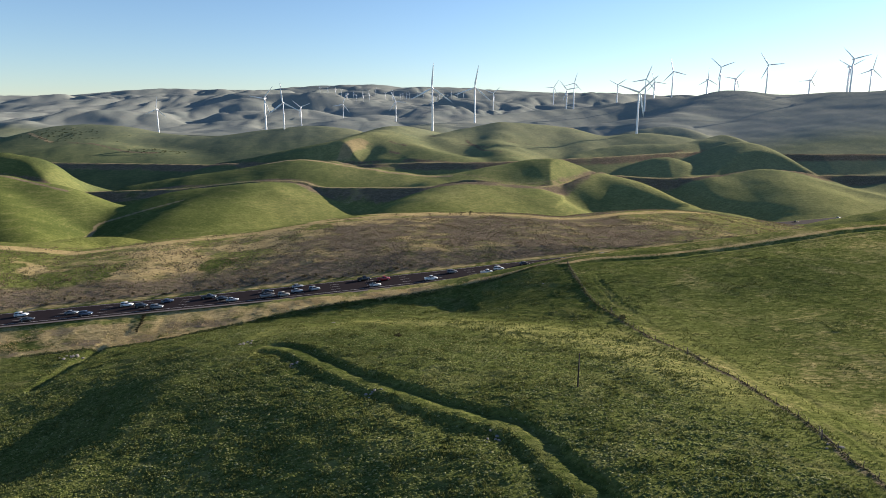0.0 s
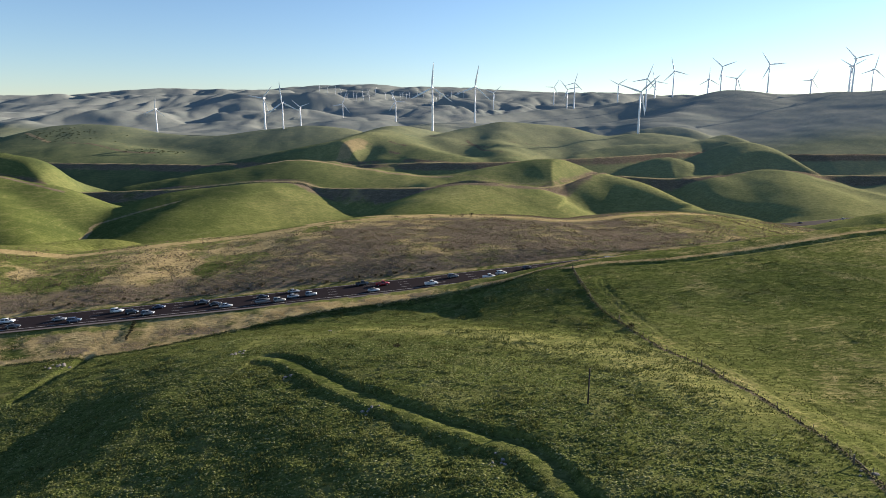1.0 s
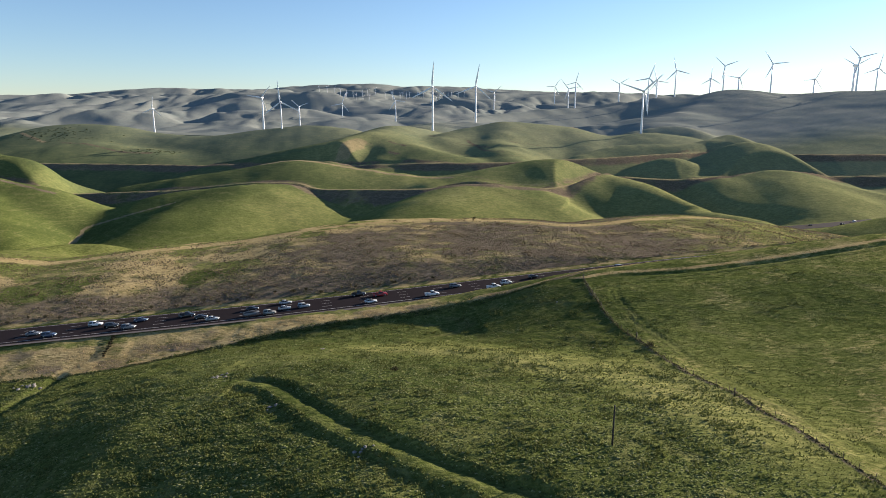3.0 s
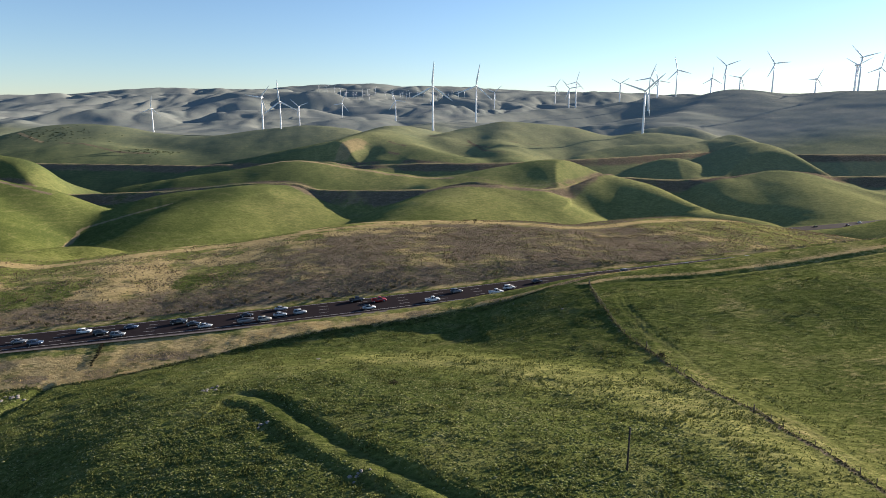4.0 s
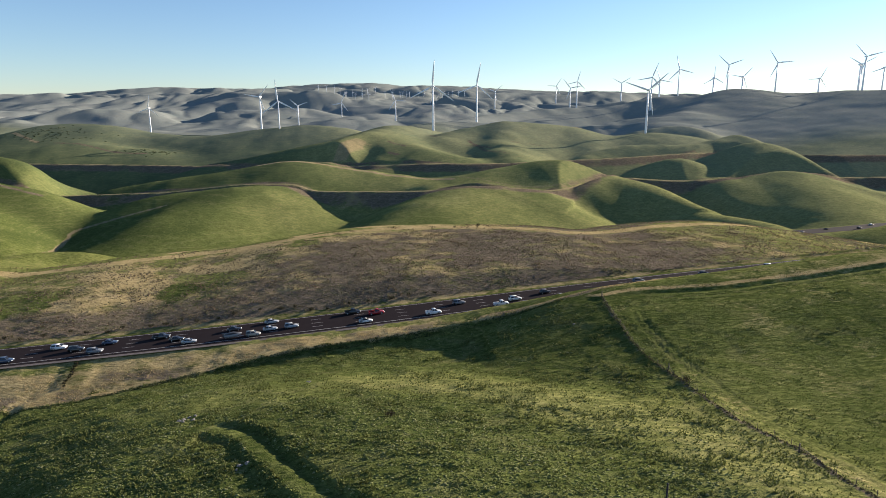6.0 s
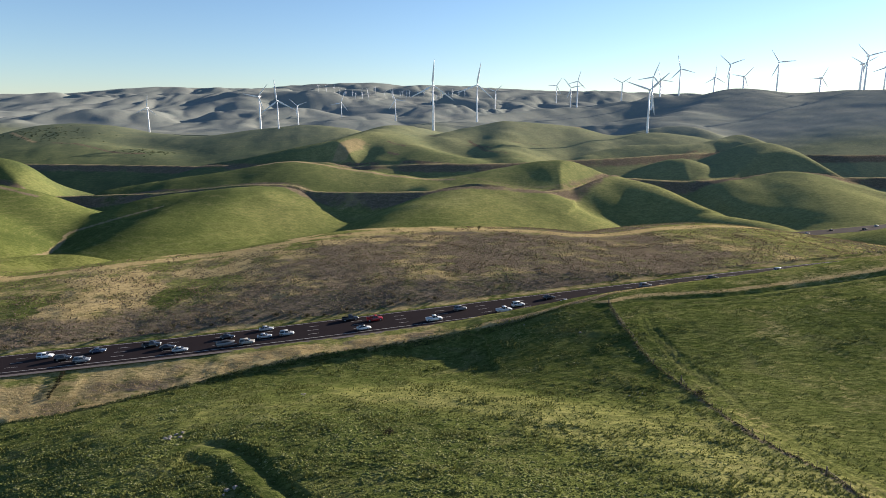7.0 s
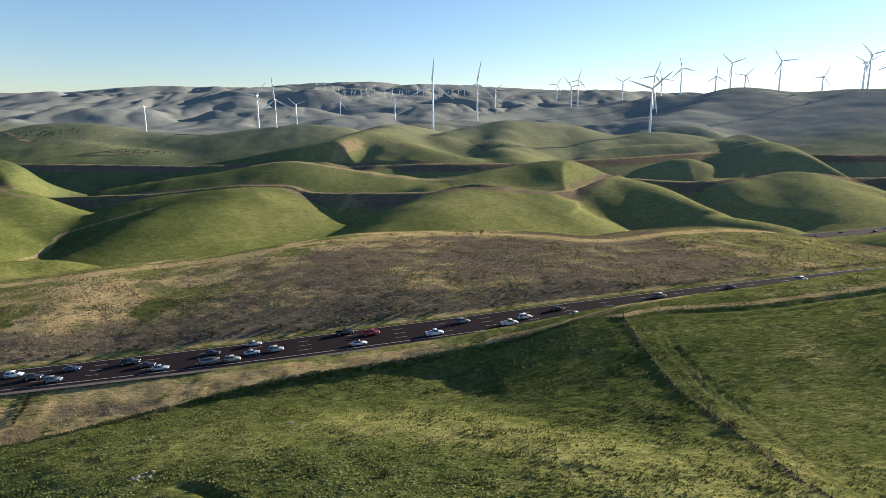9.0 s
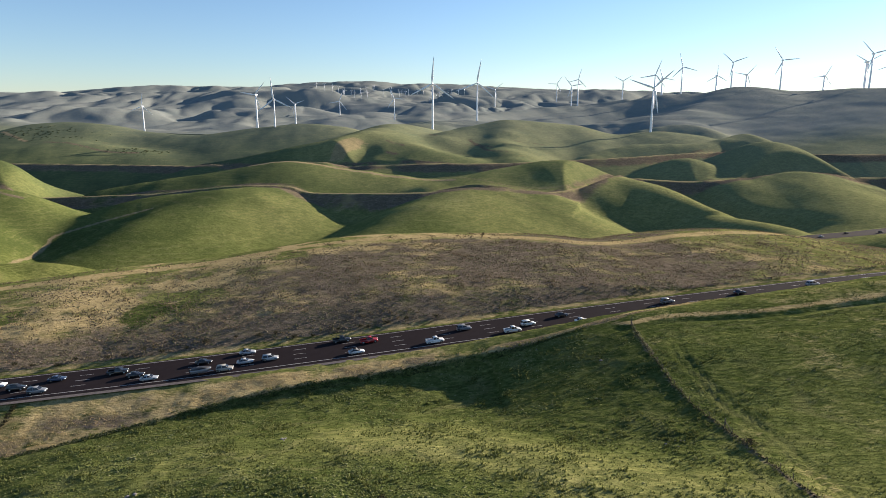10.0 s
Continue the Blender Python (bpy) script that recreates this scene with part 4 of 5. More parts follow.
# ---------------------------------------------------------------- traffic
def box(bm, x0, x1, y0, y1, z0, z1, bevel=0.0):
    r = bmesh.ops.create_cube(bm, size=1)["verts"]
    for v in r:
        v.co = Vector((x0 + (v.co.x + 0.5) * (x1 - x0), y0 + (v.co.y + 0.5) * (y1 - y0), z0 + (v.co.z + 0.5) * (z1 - z0)))
    if bevel:
        bmesh.ops.bevel(bm, geom=list({e for v in r for e in v.link_edges}), offset=bevel, segments=2, affect="EDGES")


def loft(bm, stations):
    """Rounded sections along x: (x, bottom, top, half width)."""
    rings = []
    for x, z0, z1, w in stations:
        c = min(0.12, (z1 - z0) * 0.3)
        pts = [(-w + 0.05, z0), (w - 0.05, z0), (w, z0 + c), (w, z1 - c), (w - c * 0.9, z1), (-w + c * 0.9, z1), (-w, z1 - c), (-w, z0 + c)]
        rings.append([bm.verts.new((x, y, z)) for y, z in pts])
    for r0, r1 in zip(rings[:-1], rings[1:]):
        for i in range(8):
            bm.faces.new((r0[i], r1[i], r1[(i + 1) % 8], r0[(i + 1) % 8]))
    bm.faces.new(rings[0])
    bm.faces.new(rings[-1][::-1])


def cabin(bm, low, high, z0, z1, w0, w1):
    """A glasshouse from the belt line (x from, to) up to the roof."""
    a = [bm.verts.new(p) for p in ((low[0], -w0, z0), (low[1], -w0, z0), (low[1], w0, z0), (low[0], w0, z0))]
    b = [bm.verts.new(p) for p in ((high[0], -w1, z1), (high[1], -w1, z1), (high[1], w1, z1), (high[0], w1, z1))]
    for i in range(4):
        bm.faces.new((a[i], a[(i + 1) % 4], b[(i + 1) % 4], b[i]))
    bm.faces.new(b)
    bmesh.ops.bevel(bm, geom=[e for e in bm.edges if e.verts[0].co.z > z1 - 0.01 or abs(e.verts[0].co.z - e.verts[1].co.z) > 0.1], offset=0.07, segments=2, affect="EDGES")


def pane(name, root, corners):
    """A window a little proud of the cabin, inset from its edges."""
    c = [Vector(p) for p in corners]
    mid = sum(c, Vector()) / 4
    out = (c[1] - c[0]).cross(c[3] - c[0]).normalized()
    if out.dot(mid - Vector((-0.3, 0, mid.z))) < 0:
        out = -out
    inner = [mid + (p - mid) * 0.86 + out * 0.012 for p in c]
    bm = bmesh.new()
    a = [bm.verts.new(p) for p in inner]
    b = [bm.verts.new(p - out * 0.03) for p in inner]
    bm.faces.new(a)
    bm.faces.new(b[::-1])
    for i in range(4):
        bm.faces.new((a[i], b[i], b[(i + 1) % 4], a[(i + 1) % 4]))
    bmesh.ops.recalc_face_normals(bm, faces=bm.faces)
    return part(name, bm, GLASS, root, "dark tinted glass", False)


SHAPES = {
    "sedan": dict(l=4.6, w=0.90, belt=0.93, roof=1.45, low=(-1.72, 1.02), high=(-1.0, 0.18), hood=0.86, boot=0.95, r=0.33),
    "suv": dict(l=4.55, w=0.92, belt=1.08, roof=1.74, low=(-2.25, 1.08), high=(-1.95, 0.30), hood=1.02, boot=1.06, r=0.37),
    "pickup": dict(l=5.5, w=0.98, belt=1.16, roof=1.88, low=(-0.62, 1.40), high=(-0.45, 0.72), hood=1.12, boot=0.78, r=0.41),
}


def car(kind, paint):
    """A car that faces +x, its wheels on z = 0, with body, glass, roof, wheels, lamps and mirrors."""
    k = SHAPES[kind]
    half, w, r = k["l"] / 2, k["w"], k["r"]
    root = new("car" if kind != "pickup" else "pickup_truck")
    col = PAINT[paint]
    bm = bmesh.new()
    loft(bm, [(-half, 0.45, k["boot"] - 0.12, w * 0.90), (-half + 0.12, 0.32, k["boot"], w * 0.97), (-half + 0.8, 0.26, k["boot"] + (0 if kind == "pickup" else 0.02), w), (k["low"][0] - 0.02, 0.24, k["boot"] + 0.01, w), (k["low"][0] + 0.15, 0.24, k["belt"], w), (k["low"][1] - 0.1, 0.24, k["belt"], w), (k["low"][1] + 0.15, 0.25, k["hood"], w), (half - 0.45, 0.28, k["hood"] - 0.10, w * 0.97), (half - 0.1, 0.34, k["hood"] - 0.24, w * 0.90), (half, 0.42, k["hood"] - 0.36, w * 0.82)])
    body = part("body", bm, col, root)
    lo, hi, z0, z1, w0, w1 = k["low"], k["high"], k["belt"] - 0.03, k["roof"] - 0.05, w * 0.93, w * 0.72
    bm = bmesh.new()
    cabin(bm, lo, hi, z0, z1, w0, w1)
    part("cabin", bm, col, root)
    pane("windshield", root, [(lo[1], -w0, z0), (lo[1], w0, z0), (hi[1], w1, z1), (hi[1], -w1, z1)])
    pane("rear_window", root, [(lo[0], w0, z0), (lo[0], -w0, z0), (hi[0], -w1, z1), (hi[0], w1, z1)])
    for side in (-1, 1):
        cut = (lo[0] + lo[1]) / 2 - 0.1
        for x0, x1, u0, u1 in ((lo[0], cut, hi[0], cut), (cut, lo[1], cut, hi[1])):
            pane("side_window", root, [(x0, side * w0, z0), (x1, side * w0, z0), (u1, side * w1, z1), (u0, side * w1, z1)])
    bm = bmesh.new()
    box(bm, k["high"][0] - 0.06, k["high"][1] + 0.06, -w * 0.74, w * 0.74, k["roof"] - 0.09, k["roof"], 0.04)
    part("roof", bm, col, root)
    for side in (-1, 1):
        bm = bmesh.new()
        box(bm, k["low"][1] - 0.42, k["low"][1] - 0.24, side * (w + 0.02) - 0.09, side * (w + 0.02) + 0.09, k["belt"], k["belt"] + 0.15, 0.03)
        part("mirror", bm, TRIM, root)
        bm = bmesh.new()
        box(bm, half - 0.22, half - 0.03, side * w * 0.68 - 0.17, side * w * 0.68 + 0.17, k["hood"] - 0.44, k["hood"] - 0.27, 0.03)
        part("headlight", bm, LAMP, root, "lit white headlight")
        bm = bmesh.new()
        box(bm, -half - 0.02, -half + 0.12, side * w * 0.74 - 0.12, side * w * 0.74 + 0.12, k["boot"] - 0.28, k["boot"] - 0.10, 0.02)
        part("tail_light", bm, TAIL, root, "red tail light")
    bm = bmesh.new()
    box(bm, half - 0.08, half + 0.03, -w * 0.7, w * 0.7, 0.36, 0.54, 0.03)
    part("bumper", bm, TRIM, root)
    if kind == "pickup":
        for y0, y1, x0, x1 in ((-w, -w + 0.1, -half + 0.05, -0.6), (w - 0.1, w, -half + 0.05, -0.6), (-w, w, -half + 0.02, -half + 0.12)):
            bm = bmesh.new()
            box(bm, x0, x1, y0, y1, 0.7, 1.18, 0.02)
            part("bed_wall", bm, col, root)
    for x in (-half + 0.92, half - 0.92):
        for side in (-1, 1):
            bm = bmesh.new()
            tube(bm, [(0, -0.12, 0), (0, -0.10, 0), (0, 0.10, 0), (0, 0.12, 0)], [r * 0.88, r, r, r * 0.88], 16)
            wheel = part("wheel", bm, RUBBER, root, "black tyre")
            wheel.matrix_basis = Matrix.Translation((x, side * (w - 0.08), r))
            bm = bmesh.new()
            tube(bm, [(0, side * 0.10, 0), (0, side * 0.128, 0), (0, side * 0.135, 0)], [r * 0.62, r * 0.58, r * 0.2], 12)
            part("rim", bm, ALLOY, wheel, "alloy rim")
    return root


LANES = (-5.49, -1.83, 1.83, 5.49)
TRAFFIC = [  # kind, colour, x, y
    ("sedan", "grey", -133, 236), ("suv", "blue", -126, 232), ("suv", "white", -115, 242), ("suv", "black", -108, 238),
    ("suv", "grey", -101, 235), ("sedan", "blue", -100, 243), ("pickup", "black", -85, 248), ("sedan", "black", -79, 245),
    ("sedan", "silver", -74, 242), ("sedan", "black", -62, 249), ("suv", "tan", -54, 242),
    ("sedan", "silver", -51, 255), ("sedan", "silver", -50.5, 251), ("suv", "silver", -43, 249), ("pickup", "black", -24, 261),
    ("sedan", "silver", -19, 253), ("sedan", "white", -18, 249), ("pickup", "red", -15.5, 259), ("pickup", "white", 4, 258),
    ("suv", "grey", 13.5, 267), ("pickup", "white", 28, 264), ("suv", "white", 34, 268), ("sedan", "black", 46, 275),
    ("sedan", "white", 51, 269), ("suv", "grey", 84, 283), ("sedan", "black", 112, 288), ("suv", "silver", 141, 294), ("sedan", "black", -146, 229), ("suv", "white", -152, 236),
]
WORDS = {"sedan": "sedan", "suv": "sport utility vehicle", "pickup": "pickup truck"}
made = {}
for kind, paint, x, y in TRAFFIC:
    s, d = along_road(x, y)
    m = on_road(s, min(LANES, key=lambda q: abs(q - d)), 0.105)
    if (kind, paint) in made:
        copy_thing(made[kind, paint], m)
    else:
        made[kind, paint] = ob = car(kind, paint)
        ob.matrix_world = m
        tagged(ob, f"{paint} {WORDS[kind]} driving uphill on the dark asphalt highway", "car" if kind != "pickup" else "pickup truck", "traffic on the highway")


low_span = np.concatenate([[0], np.cumsum(np.linalg.norm(np.diff(LOWER_ROAD[:, :2], axis=0), axis=1))])
for kind, paint, s, offset in (("sedan", "silver", 108, -1.9), ("sedan", "black", 140, 2.4), ("suv", "black", 171, -5.2), ("suv", "white", 196, 2.4)):
    p = [float(np.interp(s, low_span, LOWER_ROAD[:, k])) for k in range(3)]
    q = [float(np.interp(s + 2, low_span, LOWER_ROAD[:, k])) for k in range(3)]
    a = math.atan2(q[1] - p[1], q[0] - p[0])
    m = Matrix.Translation((p[0] - math.sin(a) * offset, p[1] + math.cos(a) * offset, p[2] + 0.16)) @ Matrix.Rotation(a, 4, "Z")
    far_car = copy_thing(made[kind, paint], m)
    tagged(far_car, f"{paint} {WORDS[kind]} on the grey highway in the valley", "car", "traffic in the valley")


def boat_on_trailer():
    """A small motorboat under a dark cover, on a two-wheeled trailer with a draw bar."""
    root = new("boat_trailer")
    bm = bmesh.new()
    loft(bm, [(-2.7, 0.75, 1.35, 0.92), (-2.2, 0.58, 1.38, 1.0), (0.0, 0.52, 1.42, 1.02), (1.4, 0.62, 1.5, 0.85), (2.3, 0.9, 1.58, 0.45), (2.75, 1.25, 1.62, 0.14)])
    part("hull", bm, PAINT["grey"], root, "dark grey boat hull")
    bm = bmesh.new()
    loft(bm, [(-2.5, 1.36, 1.5, 0.84), (-1.0, 1.38, 1.72, 0.88), (0.2, 1.42, 1.95, 0.78), (1.2, 1.48, 1.7, 0.62), (2.2, 1.54, 1.66, 0.3)])
    part("cover", bm, TRIM, root, "black canvas boat cover")
    bm = bmesh.new()
    box(bm, -3.15, -2.65, -0.2, 0.2, 0.55, 1.65, 0.06)
    part("outboard_motor", bm, TRIM, root)
    for side in (-1, 1):
        bm = bmesh.new()
        tube(bm, [(-2.4, side * 0.7, 0.45), (1.2, side * 0.6, 0.45), (3.3, 0, 0.45)], [0.06, 0.06, 0.05], 6)
        part("trailer_rail", bm, ALLOY, root)
        bm = bmesh.new()
        tube(bm, [(0, -0.1, 0), (0, -0.08, 0), (0, 0.08, 0), (0, 0.1, 0)], [0.27, 0.31, 0.31, 0.27], 14)
        wheel = part("wheel", bm, RUBBER, root, "black tyre")
        wheel.matrix_basis = Matrix.Translation((-0.9, side * 1.02, 0.31))
    tagged(root, "dark covered motorboat on a trailer behind the tan sport utility vehicle", "boat", "traffic on the highway")
    return root


s, d = along_road(-54, 242)
boat_on_trailer().matrix_world = on_road(s - 6.2, min(LANES, key=lambda q: abs(q - d)), 0.105)


# ---------------------------------------------------------------- fence, pole, stones, bushes
def fence():
    root = new("fence")
    length = np.concatenate([[0], np.cumsum(np.linalg.norm(np.diff(FENCE[:, :2], axis=0), axis=1))])
    rng = random.Random(9)
    spots = []
    s = 0.0
    while s < length[-1]:
        spots.append((float(np.interp(s, length, FENCE[:, 0])), float(np.interp(s, length, FENCE[:, 1]))))
        s += 3.6
    stouts = []
    for at in ((60.7, 191.8), (66.4, 147.2), (58.2, 242.3), (68.4, 97)):
        k = min(range(len(spots)), key=lambda q: math.dist(spots[q], at))
        spots[k] = at
        stouts.append(k)
    tops = []
    for k, (x, y) in enumerate(spots):
        z = ground_at(x, y)
        stout = k in stouts
        h, r = (1.75, 0.14) if stout else (1.2 + rng.uniform(-0.15, 0.1), 0.055)
        lx, ly = rng.uniform(-0.08, 0.08), rng.uniform(-0.08, 0.08)
        bm = bmesh.new()
        tube(bm, [(x, y, z - 0.4), (x + lx * 0.4, y + ly * 0.4, z + h * 0.5), (x + lx, y + ly, z + h)], [r * 1.1, r, r * 0.9], 7)
        part("post", bm, OLD_WOOD, root)
        tops.append(Vector((x, y, z)))
    for height in (0.35, 0.65, 0.95, 1.15):
        bm = bmesh.new()
        for a, b in zip(tops[:-1], tops[1:]):
            mid = (a + b) / 2
            tube(bm, [a + Vector((0, 0, height)), mid + Vector((0, 0, height - 0.03)), b + Vector((0, 0, height))], [0.012] * 3, 3, False)
        part("wire", bm, WIRE, root, "thin rusty strand of wire")
    for i in stouts:  # braces at the stout posts
        if i + 1 < len(tops):
            bm = bmesh.new()
            tube(bm, [tops[i] + Vector((0, 0, 1.2)), tops[i + 1] + Vector((0, 0, 0.15))], [0.06, 0.06], 6)
            part("brace", bm, OLD_WOOD, root)
    tagged(root, "old wooden post and wire fence across the pasture", "fence")


fence()
px, py = 32.7, 122.8
pz = ground_at(px, py)
bm = bmesh.new()
tube(bm, [(px, py, pz - 0.6), (px, py, pz + 3), (px + 0.03, py, pz + 7.4)], [0.18, 0.165, 0.13], 10)
pole = new("utility_pole")
part("shaft", bm, CREOSOTE, pole)
bm = bmesh.new()
tube(bm, [(px + 0.03, py, pz + 7.38), (px + 0.03, py, pz + 7.48)], [0.17, 0.07], 8)
part("cap", bm, TRIM, pole, "dark metal cap")
tagged(pole, "bare dark wooden pole standing alone in the pasture", "pole")


def rock(x, y, size, rng):
    bm = bmesh.new()
    bmesh.ops.create_icosphere(bm, subdivisions=2, radius=size)
    o = Vector((rng.uniform(0, 99), rng.uniform(0, 99), 0))
    for v in bm.verts:
        v.co *= 1 + 0.45 * noise.noise(v.co / size * 0.9 + o)
        v.co.z *= 0.62
    ob = part("rock", bm, STONE, None, "", False)
    ob.matrix_world = pose(x, y, ground_at(x, y) + size * 0.18, 0, 0, rng.uniform(0, 360))
    return tagged(ob, "pale rough field stone half sunk in grass", "rock", "field stones")


rng = random.Random(21)
for cx, cy, n, spread, size in ((-51.8, 175.6, 7, 2.4, 0.42), (-117, 203.5, 11, 3.4, 0.5), (12.8, 106, 6, 2.0, 0.34), (-10.6, 128.0, 7, 2.0, 0.38), (-32.5, 151.2, 4, 1.2, 0.42), (68.6, 94.6, 4, 1.6, 0.4), (31.7, 240.5, 1, 0.1, 0.34), (45.5, 226.8, 1, 0.1, 0.32), (-28.3, 198.4, 5, 1.8, 0.3), (48.4, 188.3, 7, 2.6, 0.22)):
    for k in range(n):
        rock(cx + rng.gauss(0, spread * 0.6), cy + rng.gauss(0, spread * 0.4), size * rng.uniform(0.5, 1.2), rng)


def bush(x, y, height, width, seed, words):
    """Twigs from one foot, with a crown of many small leaf clumps."""
    rng = random.Random(seed)
    root = new("bush")
    z = ground_at(x, y)
    root.matrix_world = pose(x, y, z)
    bm = bmesh.new()
    tips = []
    for k in range(14):
        a, lean = rng.uniform(0, 6.28), rng.uniform(0.2, 1.0)
        tip = Vector((math.cos(a) * width * 0.5 * lean, math.sin(a) * width * 0.5 * lean, height * rng.uniform(0.55, 0.95)))
        tube(bm, [(0, 0, -0.1), tip * 0.5 + Vector((0, 0, 0.1)), tip], [0.05, 0.03, 0.01], 5, False)
        tips += [tip, tip * 0.75]
    part("twigs", bm, OLD_WOOD, root)
    bm = bmesh.new()
    for k in range(420):
        c = rng.choice(tips) + Vector((rng.gauss(0, 0.22 * width * 0.5), rng.gauss(0, 0.22 * width * 0.5), rng.gauss(0, 0.12 * height)))
        c.z = max(c.z, 0.05)
        s = rng.uniform(0.06, 0.15) * (0.6 + 0.2 * width)
        d, e = Vector((rng.gauss(0, 1), rng.gauss(0, 1), rng.gauss(0, 1))).normalized() * s, Vector((rng.gauss(0, 1), rng.gauss(0, 1), rng.gauss(0, 1))).normalized() * s
        bm.faces.new([bm.verts.new(c + q) for q in (-d, e * 0.6, d, -e * 0.6)])
    part("crown", bm, BUSH_LEAF, root, "sparse brown leaves", False)
    return tagged(root, words, "bush", "dry bushes by the highway")


rng = random.Random(4)
for k in range(9):  # a line of dead brush down the verge
    f = k / 8
    bush(-103.3 + 1.2 * f + rng.uniform(-0.3, 0.3), 230 - 10.5 * f, 0.65 - 0.2 * f + 0.15 * rng.random(), 1.5 - 0.5 * f, 40 + k, "dead dark brush running down the straw verge")
for k in range(26):  # scrub along the far side of the highway
    s, d = along_road(-150 + k * 6.4, 245)
    m = on_road(s + rng.uniform(-2, 2), 12.0 + rng.uniform(-0.4, 3.5))
    bush(m.translation.x, m.translation.y, rng.uniform(0.7, 1.6), rng.uniform(1.2, 2.4), 80 + k, "low green brown scrub along the highway edge")
bush(29, 368, 2.2, 3.0, 140, "lone shrub on the crest of the dry hill")
bush(62.2, 184.4, 1.1, 2.2, 141, "dark tumbleweed caught at the bend of the wire fence")
bush(-6.3, 166.6, 0.9, 2.4, 142, "low dark weed bush in the grazed pasture")


# ---------------------------------------------------------------- lane dashes and grass
me = bpy.data.meshes.new("lane_dash")
me.from_pydata([(-1.83, -0.07, 0), (1.83, -0.07, 0), (1.83, 0.07, 0), (-1.83, 0.07, 0)], [], [(0, 1, 2, 3)])
me.materials.append(LINE_PAINT)
phase = along_road(-94.9, 243.5)[0] + 1.83
for lane in (-3.66, 0.0, 3.66):
    s = phase % 14.63
    while s < span[-1] - 4:
        if 60 < s < span[-1] - 60:
            dash = new("lane_dash", me)
            dash.parent = road
            dash.matrix_world = on_road(s, lane, 0.112)
        s += 14.63


def tufts(name, X, Y, height, width, blades, mat, label, category, seed):
    """Many small leaning tufts in one mesh: each of a few narrow pointed leaves."""
    rs = np.random.RandomState(seed)
    n = len(X)
    Z = ground_height(X, Y) - 0.03
    a = rs.uniform(0, 2 * np.pi, (n, blades))
    lean = rs.uniform(0.15, 0.9, (n, blades)) * width[:, None]
    tall = height[:, None] * rs.uniform(0.55, 1.0, (n, blades))
    half = width[:, None] * rs.uniform(0.14, 0.30, (n, blades))
    ca, sa = np.cos(a), np.sin(a)
    foot = 0.18 * width[:, None]
    base = np.stack([X[:, None] + ca * foot, Y[:, None] + sa * foot, np.repeat(Z[:, None], blades, 1)], -1)
    side = np.stack([-sa * half, ca * half, np.zeros_like(a)], -1)
    tip = np.stack([X[:, None] + ca * lean, Y[:, None] + sa * lean, Z[:, None] + tall], -1)
    v = np.stack([base - side, base + side, tip], 2).reshape(-1, 3)
    tri = np.arange(len(v)).reshape(-1, 3)
    me = bpy.data.meshes.new(name)
    me.vertices.add(len(v))
    me.vertices.foreach_set("co", v.astype(np.float32).ravel())
    me.loops.add(len(v))
    me.loops.foreach_set("vertex_index", tri.astype(np.int32).ravel())
    me.polygons.add(len(tri))
    me.polygons.foreach_set("loop_start", np.arange(0, len(v), 3, dtype=np.int32))
    me.update(calc_edges=True)
    me.materials.append(mat)
    return tagged(new(name, me), label, category, kind="stuff")


def scatter(x0, x1, y0, y1, n, seed):
    rs = np.random.RandomState(seed)
    return rs.uniform(x0, x1, n), rs.uniform(y0, y1, n), rs


X, Y, rs = scatter(-135, 150, 62, 262, 170000, 1)
dr = along(X, Y, HIGHWAY)[0]
dv = along(X, Y, rounded(VERGE, 2))[0]
keep = (dv < 1) & (dr < -12) & (np.abs(X) < 60 + 0.72 * Y)
clump = fbm(X, Y, 5.0, 91, 3)
thick = fbm(X, Y, 38, 92, 3)
keep &= (0.6 * clump + 0.3 * thick + rs.uniform(-0.9, 0.9, len(X)) > 0.1 - 0.3 * smoothstep(-20, 10, along(X, Y, NEAR_CROWN)[0]))
for line, half in ((FIELD_TRACK, 1.8), (BERM_TRACK, 1.8), (TERRACE, 1.6)):
    keep &= np.abs(along(X, Y, line)[0]) > half
X, Y, clump = X[keep], Y[keep], clump[keep]
size = (0.26 + 0.24 * rs.uniform(0, 1, len(X)) ** 2 + 0.20 * np.clip(clump, 0, 1)) * (1 - 0.35 * smoothstep(40, 90, X))
tufts("grass_tufts", X, Y, size, size * 1.2, 4, GRASS, "uneven tufts of green pasture grass", "grass", 2)

